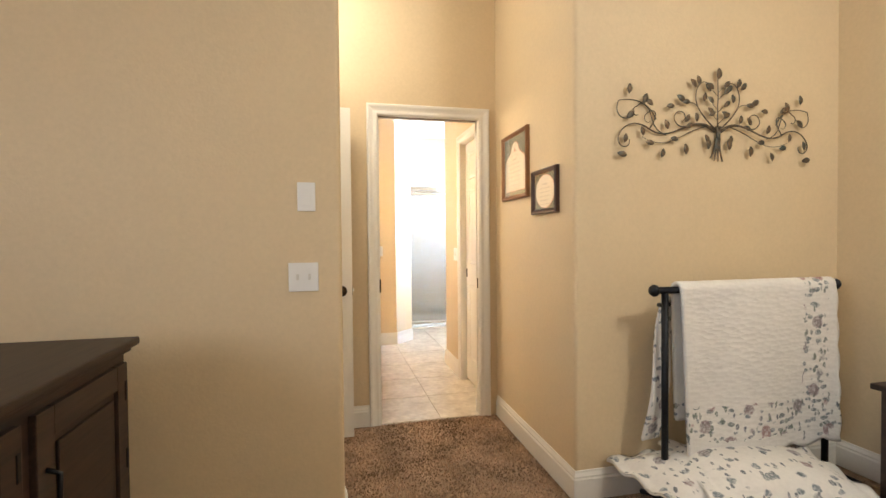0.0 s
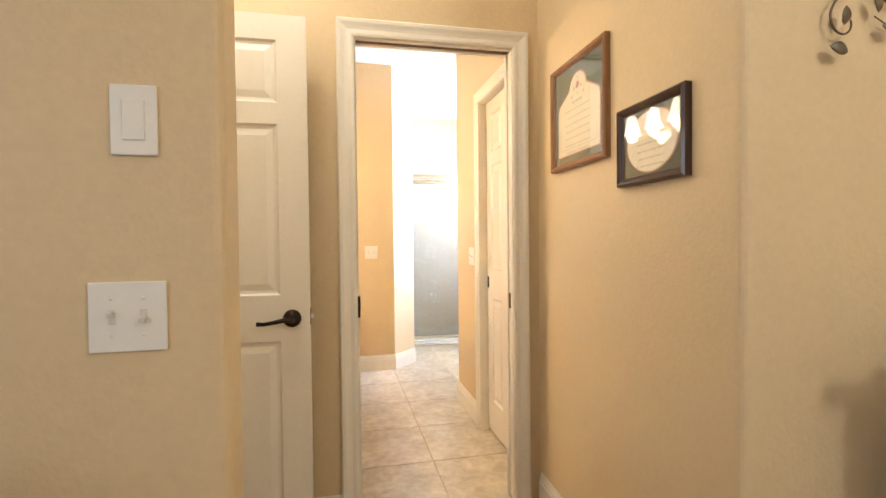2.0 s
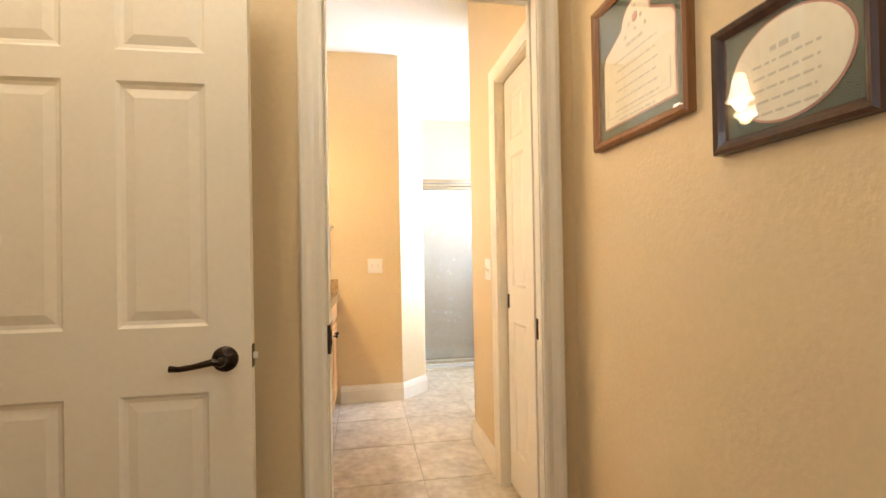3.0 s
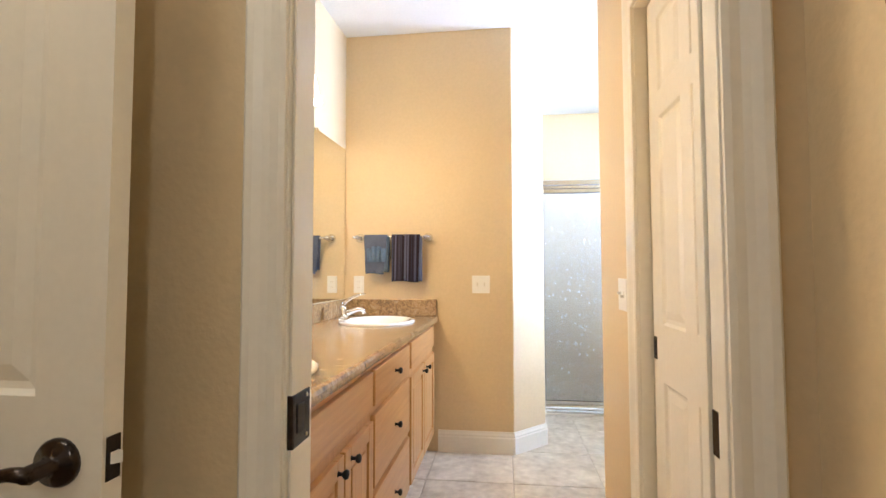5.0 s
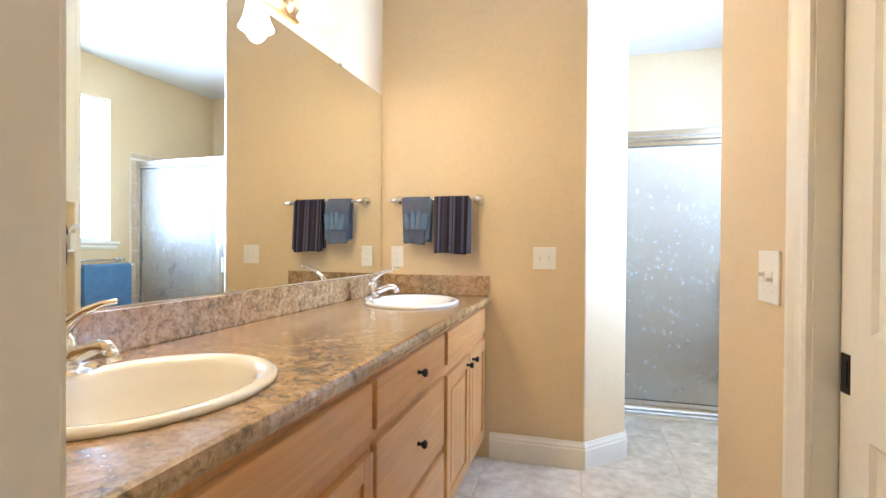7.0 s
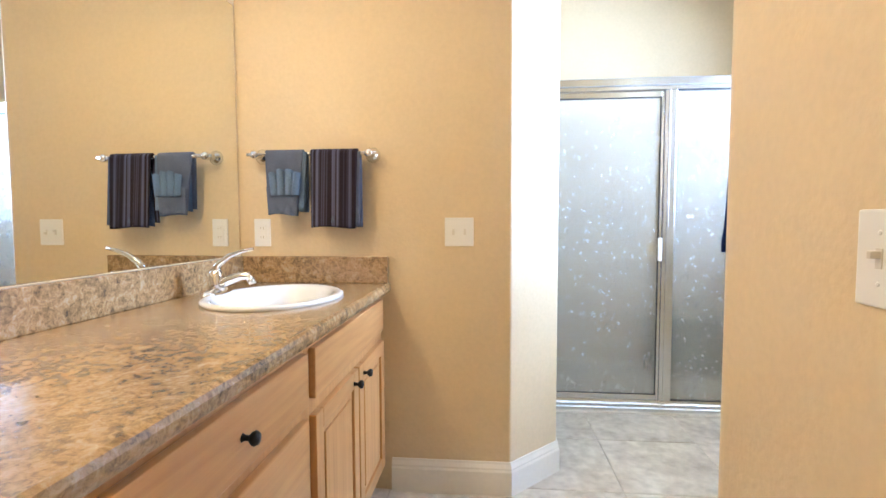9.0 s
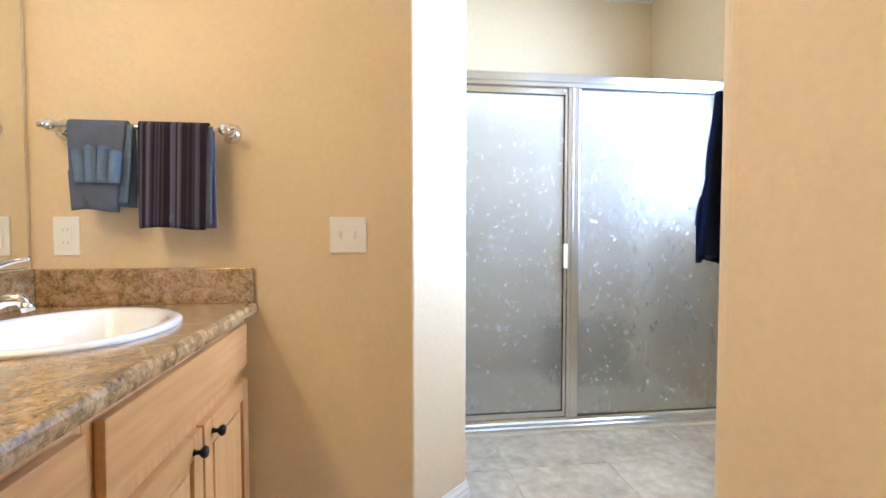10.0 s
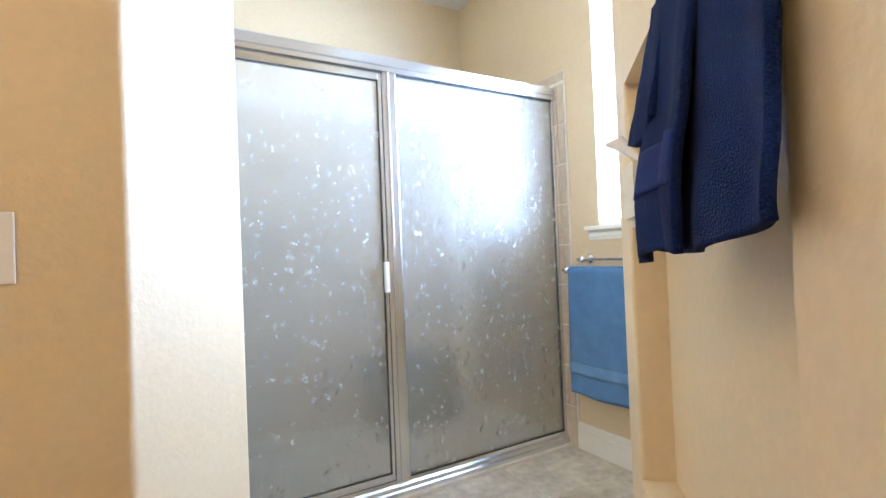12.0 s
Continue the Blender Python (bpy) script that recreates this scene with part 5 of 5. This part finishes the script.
striped = thing("hand_towel", (-0.03, BY, BZ), "dark plum hand towel with slate blue stripes on the bar", "towel", "hand towels")
part("cloth", sheet(new_bm(), over_rail(-0.116, 0.070, 0.290, 0.270, 0.014, 0.06), 30, 50, 0.008), STRIPE, striped)
part("back_layer", sheet(new_bm(), over_rail(-0.096, 0.082, 0.275, 0.285, 0.007, 0.02, (0.004, 9)), 24, 44, 0.006), SLATE, striped, "slate blue underlayer")
pocketed = thing("hand_towel", (-0.24, BY, BZ), "slate blue hand towel folded into a pocket with washcloths", "towel", "hand towels")
part("cloth", sheet(new_bm(), over_rail(-0.300, -0.148, 0.240, 0.215, 0.013, 0.22), 26, 44, 0.008), SLATE, pocketed)
part("back_layer", sheet(new_bm(), over_rail(-0.280, -0.132, 0.215, 0.225, 0.007, 0.12), 22, 40, 0.006), SLATE2, pocketed)


def pocket_front(u, v):
    x = -0.224 + (u - 0.5) * (0.128 - 0.010 * (1 - v))
    return (x, BY - 0.033 - 0.012 * math.sin(math.pi * u) * v, BZ - 0.236 + 0.105 * v + 0.008 * math.sin(3 * u))


part("pocket", sheet(new_bm(), pocket_front, 22, 16, 0.006), SLATE, pocketed)
for k in range(4):
    def fan(u, v, k=k):
        x = -0.265 + 0.027 * k + 0.028 * u + (k - 1.5) * 0.006 * v
        return (x, BY - 0.040 - 0.010 * math.sin(math.pi * u) - 0.002 * (k % 2), BZ - 0.165 + (0.085 + 0.012 * (k in (1, 2))) * v + 0.006 * math.sin(math.pi * u) * v)
    part("washcloth", sheet(new_bm(), fan, 8, 10, 0.007), SLATE2, pocketed, "pale blue folded washcloth")

# ---- slanted wall: niche shelf, tissues, hook and towel ----
sh = new_bm()
prism(sh, [along(0.50, -0.005), along(0.50, -NICHE_D + 0.002), along(NICHE1 - 0.003, -NICHE_D + 0.002), along(NICHE1 - 0.003, -0.005)], 1.085, 1.100)
solid("niche_shelf", sh, TRIM, "cream shelf board in the wall niche", "shelf")
tb = thing("tissue_box", (*along(0.76, -0.04), 1.10), "white tissue box with a tissue pulled up, in the niche", "tissue box", turn=47.7)
bm = new_bm()
prism(bm, [along(0.70, -0.068), along(0.83, -0.068), along(0.83, 0.018), along(0.70, 0.018)], 1.10, 1.205)
part("carton", bm, PAPER, tb)


def wisp(u, v):
    p = along(0.755 + 0.06 * u + 0.03 * (v - 0.4) * math.sin(u * 5), -0.02 + 0.075 * v * (0.6 + 0.4 * math.sin(u * 6)))
    return (*p, 1.200 + 0.065 * v - 0.03 * v * v * u)


part("tissue", sheet(new_bm(), wisp, 12, 12, 0.0012), TISSUE, tb)

hk = thing("wall_hook", (*along(0.30), 1.350), "dark bronze wall hook", "hook", turn=47.7)
bm = new_bm()
lathe(bm, [(0.020, 0), (0.019, 0.004), (0.008, 0.008), (0.0, 0.008)], pose(*along(0.30), 1.350) @ pose(0, 0, 0, -90, 0, 47.7), 16)
tube(bm, [(*along(0.30, o), 1.350 + z) for o, z in ((0.004, 0), (0.012, -0.012), (0.018, -0.016), (0.022, -0.012))], 0.004, 8)
part("hook", bm, BRONZE, hk)


def robe_part(s0, s1, hem, off0, depth, folds, ph, top=1.53):
    """Folds of a towel that hangs from the hook and stands off the wall towards its hem."""
    def f(u, v):
        t = 1 - v
        grow = 0.84 + 0.16 * min(1, t * 2.2) ** 0.7
        mid = (s0 + s1) / 2
        s = mid + (s1 - s0) * (u - 0.5) * grow
        z = top - 0.04 * (1 - u) * (1 - t) - (top - hem) * t + 0.012 * math.sin(u * 4 + ph) * t
        lift = min(1, max(0.0, (top - z) / 0.30))
        ripple = math.sin(u * folds + ph + 0.6 * t) * depth * (0.15 + 0.85 * lift)
        off = 0.012 + off0 * lift + ripple + 0.006 * lift * noise.noise(Vector((u * 5, t * 4, ph)))
        return (*along(s, max(0.006, off)), z)
    return f


robe = thing("bath_towel", (*along(0.3), 1.0), "navy blue terry bath towel hanging in folds from a hook", "towel")
FOLDS = (0.26, 0.525, 1.028, 0.036, 0.010, 11, 0.4, 1.395)
part("front_fold", sheet(new_bm(), robe_part(*FOLDS), 50, 60, 0.010), NAVY, robe)
part("back_fold", sheet(new_bm(), robe_part(0.110, 0.44, 1.044, 0.016, 0.007, 13, 1.9, 1.365), 44, 60, 0.010), NAVY, robe)
part("side_fold", sheet(new_bm(), robe_part(0.40, 0.525, 1.20, 0.058, 0.006, 6, 2.2, 1.37), 30, 60, 0.010), NAVY, robe)
BAND = cloth("navy_woven_band", (0.018, 0.030, 0.13), bump=0.3, bump_scale=700)


def band_at(u, v):
    f = robe_part(*FOLDS)
    p, q = Vector(f(u, 0.22 + 0.17 * v)), Vector((*along(0.33, 0.5), 1.1))
    d = Vector((q.x - p.x, q.y - p.y, 0)).normalized()
    return p + d * 0.004


part("woven_band", sheet(new_bm(), band_at, 40, 8, 0.008), BAND, robe, "smooth woven band near the hem")

# ---- window beyond the slanted wall ----
win = thing("window_1", (X_WINDOW, (WY0 + WY1) / 2, WZ0), "tall bright window with white blinds and a moulded sill", "window", kind="structure")
bm = new_bm()
box(bm, (X_WINDOW - 0.035, WY0 - 0.07, WZ0 - 0.022), (X_WINDOW + 0.11, WY1 + 0.07, WZ0), 0.004)
sill = part("window_sill", bm, TRIM, win)
bm = new_bm()
sweep(bm, [(0, 0), (0.012, 0), (0.016, 0.02), (0.008, 0.034), (0.018, 0.045), (0, 0.045)], [(X_WINDOW, WY1 + 0.055, WZ0 - 0.068), (X_WINDOW, WY0 - 0.055, WZ0 - 0.068)], (0, 0, 1))
part("apron", bm, TRIM, sill)
bm = new_bm()
for a, b in (((WY0, WZ0), (WY0 + 0.035, WZ1)), ((WY1 - 0.035, WZ0), (WY1, WZ1)), ((WY0 + 0.035, WZ0), (WY1 - 0.035, WZ0 + 0.035)), ((WY0 + 0.035, WZ1 - 0.035), (WY1 - 0.035, WZ1)), ((WY0 + 0.035, 1.76), (WY1 - 0.035, 1.79))):
    box(bm, (X_WINDOW + 0.085, a[0], a[1]), (X_WINDOW + 0.115, b[0], b[1]), 0.003)
part("window_frame", bm, PLATE, win)
bm = new_bm()
box(bm, (X_WINDOW + 0.098, WY0 + 0.03, WZ0 + 0.03), (X_WINDOW + 0.102, WY1 - 0.03, WZ1 - 0.03))
part("pane", bm, CLEAR, win).visible_shadow = False
bl = thing("window_blind", (X_WINDOW + 0.05, (WY0 + WY1) / 2, WZ0 + 0.01), "white horizontal window blind with open slats", "blind")
SLAT = bpy.data.meshes.new("slat")
bm = new_bm()
box(bm, (-0.012, WY0 + 0.012, -0.0006), (0.012, WY1 - 0.012, 0.0006))
bm.to_mesh(SLAT)
bm.free()
SLAT.materials.append(PLATE)
for k in range(int((WZ1 - WZ0 - 0.06) / 0.03)):
    ob = new("slat", SLAT)
    ob.parent = bl
    ob.matrix_basis = bl.matrix_basis.inverted() @ pose(X_WINDOW + 0.05, 0, WZ0 + 0.03 + 0.03 * k, 0, 6, 0)
bm = new_bm()
box(bm, (X_WINDOW + 0.03, WY0 + 0.008, WZ1 - 0.035), (X_WINDOW + 0.072, WY1 - 0.008, WZ1 - 0.002), 0.003)
part("head_rail", bm, PLATE, bl)

# unseen window, added round the bedroom's daylight lamp
bwin = thing("window_2", (-2.63, -1.0, 1.1), "wide unseen bedroom window with a white frame, added for daylight", "window", kind="structure")
bm = new_bm()
for a, b in (((-2.1, 1.1), (-2.05, 2.4)), ((0.05, 1.1), (0.1, 2.4)), ((-2.05, 1.1), (0.05, 1.15)), ((-2.05, 2.35), (0.05, 2.4)), ((-1.02, 1.15), (-0.98, 2.35))):
    box(bm, (-2.66, a[0], a[1]), (-2.62, b[0], b[1]), 0.003)
part("window_frame", bm, PLATE, bwin)

# ---- blue towel on its bar ----
towel_bar((X_WINDOW, 6.210, 0.992), (X_WINDOW, 5.66, 0.992), (-0.06, 0, 0), "chrome towel bar under the window")
bt = thing("bath_towel", (X_WINDOW - 0.06, 6.05, 0.95), "sky blue terry bath towel hung over a lower bar", "towel")
tb2 = towel_bar((X_WINDOW, 6.295, 0.940), (X_WINDOW, 5.71, 0.940), (-0.085, 0, 0), "lower chrome towel bar under the window")


def blue_fall(front, back, y0, y1, r):
    def f(u, v):
        a, z = hang(v, front, back, r)
        low = max(0.0, -z) / front
        return (X_WINDOW - 0.085 + a + 0.006 * math.sin(u * 11) * low, y0 + (y1 - y0) * u, 0.940 + z - 0.004 * math.sin(u * 4) * low)
    return f


part("cloth", sheet(new_bm(), blue_fall(0.61, 0.50, 6.270, 5.84, 0.014), 30, 60, 0.010), BLUE, bt)
WBAND = cloth("blue_woven_band", (0.19, 0.33, 0.55), bump=0.3, bump_scale=700)


def blue_band(u, v):
    return (X_WINDOW - 0.085 - 0.030 + 0.005 * math.sin(u * 11), 6.271 - 0.432 * u, 0.425 + 0.055 * v)


part("woven_band", sheet(new_bm(), blue_band, 30, 4, 0.004), WBAND, bt, "paler woven band")

# ---- shower ----
SX0, SXP0, SXP1, SX1, SZ0, SZ1 = 0.895, 1.566, 1.632, 2.562, 0.070, 1.890
enc = thing("shower_enclosure", (1.73, Y_SHOWER, 0.02), "aluminium framed shower enclosure with pebbled obscure glass", "shower")
yg = Y_SHOWER
bm = new_bm()
sweep(bm, [(-0.028, -0.034), (0.028, -0.034), (0.028, -0.016), (0.020, -0.012), (0.028, -0.006), (0.026, 0.030), (0.018, 0.036), (-0.028, 0.036)], [(SX0, yg, SZ1), (SX1 + 0.012, yg, SZ1)], (0, 0, 1))
part("header", bm, ALU, enc)
bm = new_bm()
sweep(bm, [(-0.03, -0.062), (0.034, -0.062), (0.034, -0.044), (0.026, -0.038), (0.026, -0.022), (0.016, -0.014), (0.012, 0.0), (-0.03, 0.0)], [(SX0, yg, SZ0), (SX1 + 0.012, yg, SZ0)], (0, 0, 1))
part("sill", bm, ALU, enc)
bm = new_bm()
box(bm, (SXP0, yg - 0.022, SZ0), (SXP1, yg + 0.022, SZ1 - 0.034), 0.004)
box(bm, (SXP0 + 0.020, yg - 0.027, SZ0), (SXP0 + 0.030, yg - 0.020, SZ1 - 0.034), 0.002)
part("centre_post", bm, ALU, enc)
for x in (SX0, SX1 - 0.004):
    bm = new_bm()
    box(bm, (x, yg - 0.018, SZ0), (x + 0.016, yg + 0.018, SZ1 - 0.034), 0.003)
    part("wall_channel", bm, ALU, enc)
bm = new_bm()
dz0, dz1, dx0, dx1, dw = SZ0 + 0.006, SZ1 - 0.040, SX0 + 0.02, SXP0 - 0.002, 0.030
for a, b in (((dx0, dz0), (dx0 + dw, dz1)), ((dx1 - dw * 0.5, dz0), (dx1, dz1)), ((dx0 + dw, dz0), (dx1 - dw * 0.5, dz0 + 0.028)), ((dx0 + dw, dz1 - 0.032), (dx1 - dw * 0.5, dz1))):
    box(bm, (a[0], yg - 0.016, a[1]), (b[0], yg + 0.012, b[1]), 0.003)
sdoor = part("shower_door", bm, ALU, enc)


def pane_and_seal(parent, x0, x1, z0, z1):
    bm = new_bm()
    box(bm, (x0, yg - 0.003, z0), (x1, yg + 0.003, z1))
    part("pane", bm, RAIN, parent, "pebbled obscure glass")
    bm = new_bm()
    for a, b in (((x0, z0), (x0 + 0.004, z1)), ((x1 - 0.004, z0), (x1, z1)), ((x0 + 0.004, z0), (x1 - 0.004, z0 + 0.004)), ((x0 + 0.004, z1 - 0.005), (x1 - 0.004, z1))):
        box(bm, (a[0], yg - 0.007, a[1]), (b[0], yg + 0.007, b[1]))
    part("seal", bm, SEAL, parent, "black rubber glazing seal")


pane_and_seal(sdoor, dx0 + dw - 0.002, dx1 - dw * 0.5 + 0.002, dz0 + 0.026, dz1 - 0.030)
pane_and_seal(enc, SXP1 - 0.002, SX1, SZ0, SZ1 - 0.034)
bm = new_bm()
box(bm, (SXP0 - 0.022, yg - 0.036, 0.890), (SXP0 - 0.004, yg - 0.014, 1.022), 0.003)
part("handle", bm, PLATE, sdoor, "clear plastic pull")

cb = thing("shower_curb", (1.73, Y_SHOWER, 0), "low cream stone curb under the shower frame", "curb")
bm = new_bm()
box(bm, (0.884, yg - 0.055, -0.003), (X_WINDOW - 0.016, yg + 0.06, 0.010), 0.003)
part("curb_stone", bm, CURBM, cb)

# tiled lining of the shower: joints behind, tiles proud of them
lin = thing("shower_tiles", (X_WINDOW, 6.6, 0), "tan square wall tiles round the shower", "wall tiles", kind="structure")
bm = new_bm()
box(bm, (X_WINDOW - 0.008, 6.335, 0.0), (X_WINDOW - 0.0005, Y_BACK - 0.008, 2.0))
box(bm, (0.884, Y_BACK - 0.008, 0.0), (X_WINDOW - 0.008, Y_BACK - 0.0005, 2.0))
box(bm, (0.8825, 6.36, 0.0), (0.890, Y_BACK - 0.008, 2.0))
part("grout_bed", bm, paint("pale_tile_grout", (0.78, 0.73, 0.64), 0.9, vary=0.06, bump=0.2), lin)
pan = new_bm()
box(pan, (0.892, yg + 0.06, -0.003), (X_WINDOW - 0.01, Y_BACK - 0.01, 0.030), 0.004)
solid("shower_pan", pan, CERAMIC, "white moulded shower floor pan", "shower pan", "structure")
bench = new_bm()
box(bench, (1.75, 6.98, 0.03), (2.25, Y_BACK - 0.02, 0.45), 0.03)
solid("stool", bench, paint("grey_plastic", (0.16, 0.19, 0.20), 0.5), "dark grey bath stool on the shower floor pan", "stool")


def tile_mesh(name, w, h, t, material):
    bm = new_bm()
    g = 0.0035
    lo = [bm.verts.new(p) for p in ((0, 0, 0), (w, 0, 0), (w, h, 0), (0, h, 0))]
    mid = [bm.verts.new(p) for p in ((0, 0, t - 0.002), (w, 0, t - 0.002), (w, h, t - 0.002), (0, h, t - 0.002))]
    hi = [bm.verts.new(p) for p in ((g, g, t), (w - g, g, t), (w - g, h - g, t), (g, h - g, t))]
    for a, b in ((lo, mid), (mid, hi)):
        for k in range(4):
            bm.faces.new((a[k], a[(k + 1) % 4], b[(k + 1) % 4], b[k]))
    bm.faces.new(hi)
    bmesh.ops.recalc_face_normals(bm, faces=bm.faces)
    me = bpy.data.meshes.new(name)
    bm.to_mesh(me)
    bm.free()
    me.materials.append(material)
    return me


def vary_pieces(material, amount):
    """Each piece a little lighter or darker, with its own veins."""
    n, link = material.node_tree.nodes, material.node_tree.links.new
    info = n.new("ShaderNodeObjectInfo")
    mr_ = n.new("ShaderNodeMapRange")
    mr_.inputs["To Min"].default_value, mr_.inputs["To Max"].default_value = 1 - amount, 1 + amount
    link(info.outputs["Random"], mr_.inputs["Value"])
    hsv = n.new("ShaderNodeHueSaturation")
    link(mr_.outputs[0], hsv.inputs["Value"])
    b = n["Principled BSDF"]
    link(n["Mix"].outputs["Result"], hsv.inputs["Color"])
    link(hsv.outputs["Color"], b.inputs["Base Color"])
    far = n.new("ShaderNodeVectorMath")
    far.operation = "MULTIPLY_ADD"
    far.inputs[1].default_value = (1, 1, 1)
    spread = n.new("ShaderNodeMath")
    spread.operation = "MULTIPLY"
    spread.inputs[1].default_value = 37
    link(info.outputs["Random"], spread.inputs[0])
    co = n["Texture Coordinate"]
    link(co.outputs["Object"], far.inputs[0])
    link(spread.outputs[0], far.inputs[2])
    for node in n:
        if node.bl_idname == "ShaderNodeTexNoise":
            link(far.outputs[0], node.inputs["Vector"])


vary_pieces(TILE, 0.05)
vary_pieces(SHTILE, 0.05)

# shower wall tiles: a bullnose strip at the open edge and top, then squares
J = 0.005
FIELD, BULLV, BULLH = tile_mesh("wall_tile", 0.215 - J, 0.215 - J, 0.007, SHTILE), tile_mesh("edge_tile", 0.05 - J, 0.215 - J, 0.007, SHTILE), tile_mesh("cap_tile", 0.215 - J, 0.05 - J, 0.007, SHTILE)


def place_piece(me, m, parent, name="tile"):
    ob = new(name, me)
    ob.parent = parent
    ob.matrix_basis = root_of(parent).matrix_basis.inverted() @ m


for k in range(9):
    z = 0.0 + 0.215 * k
    place_piece(BULLV, Matrix.Translation((X_WINDOW - 0.008, 6.388, z)) @ Matrix(((0, 0, -1, 0), (-1, 0, 0, 0), (0, 1, 0, 0), (0, 0, 0, 1))), lin)
    for j in range(4):
        place_piece(FIELD, Matrix.Translation((X_WINDOW - 0.008, 6.388 + 0.215 * (j + 1), z)) @ Matrix(((0, 0, -1, 0), (-1, 0, 0, 0), (0, 1, 0, 0), (0, 0, 0, 1))), lin)
    for j in range(7):
        place_piece(FIELD, Matrix.Translation((0.95 + 0.215 * j, Y_BACK - 0.008, z)) @ Matrix(((1, 0, 0, 0), (0, 0, -1, 0), (0, 1, 0, 0), (0, 0, 0, 1))), lin)
for j in range(5):
    place_piece(BULLH, Matrix.Translation((X_WINDOW - 0.008, 6.388 + 0.215 * j + 0.163, 1.950)) @ Matrix(((0, 0, -1, 0), (-1, 0, 0, 0), (0, 1, 0, 0), (0, 0, 0, 1))), lin)

# floor tiles of the bathroom
P, JF = 0.485, 0.004
FLOOR_TILE = tile_mesh("floor_tile", P - JF, P - JF, 0.006, TILE)
x_first, y_first = 0.652 - 2 * P, 4.090 - 3 * P
for i in range(7):
    for j in range(10):
        x0, y0 = x_first + i * P, y_first + j * P
        if x0 > 2.55 or y0 > 6.35 or x0 + P < -0.4:
            continue
        if y0 + P < Y_POCKET + 0.02:
            continue
        if y0 < Y_POCKET:
            cut = y0 + P - Y_POCKET - JF - 0.004
            place_piece(tile_mesh("cut_tile", P - JF, cut, 0.006, TILE), Matrix.Translation((x0 + JF / 2, Y_POCKET + 0.006, -0.006)), floor_bath, "floor_tile")
            continue
        place_piece(FLOOR_TILE, Matrix.Translation((x0 + JF / 2, y0 + JF / 2, -0.006)), floor_bath, "floor_tile")
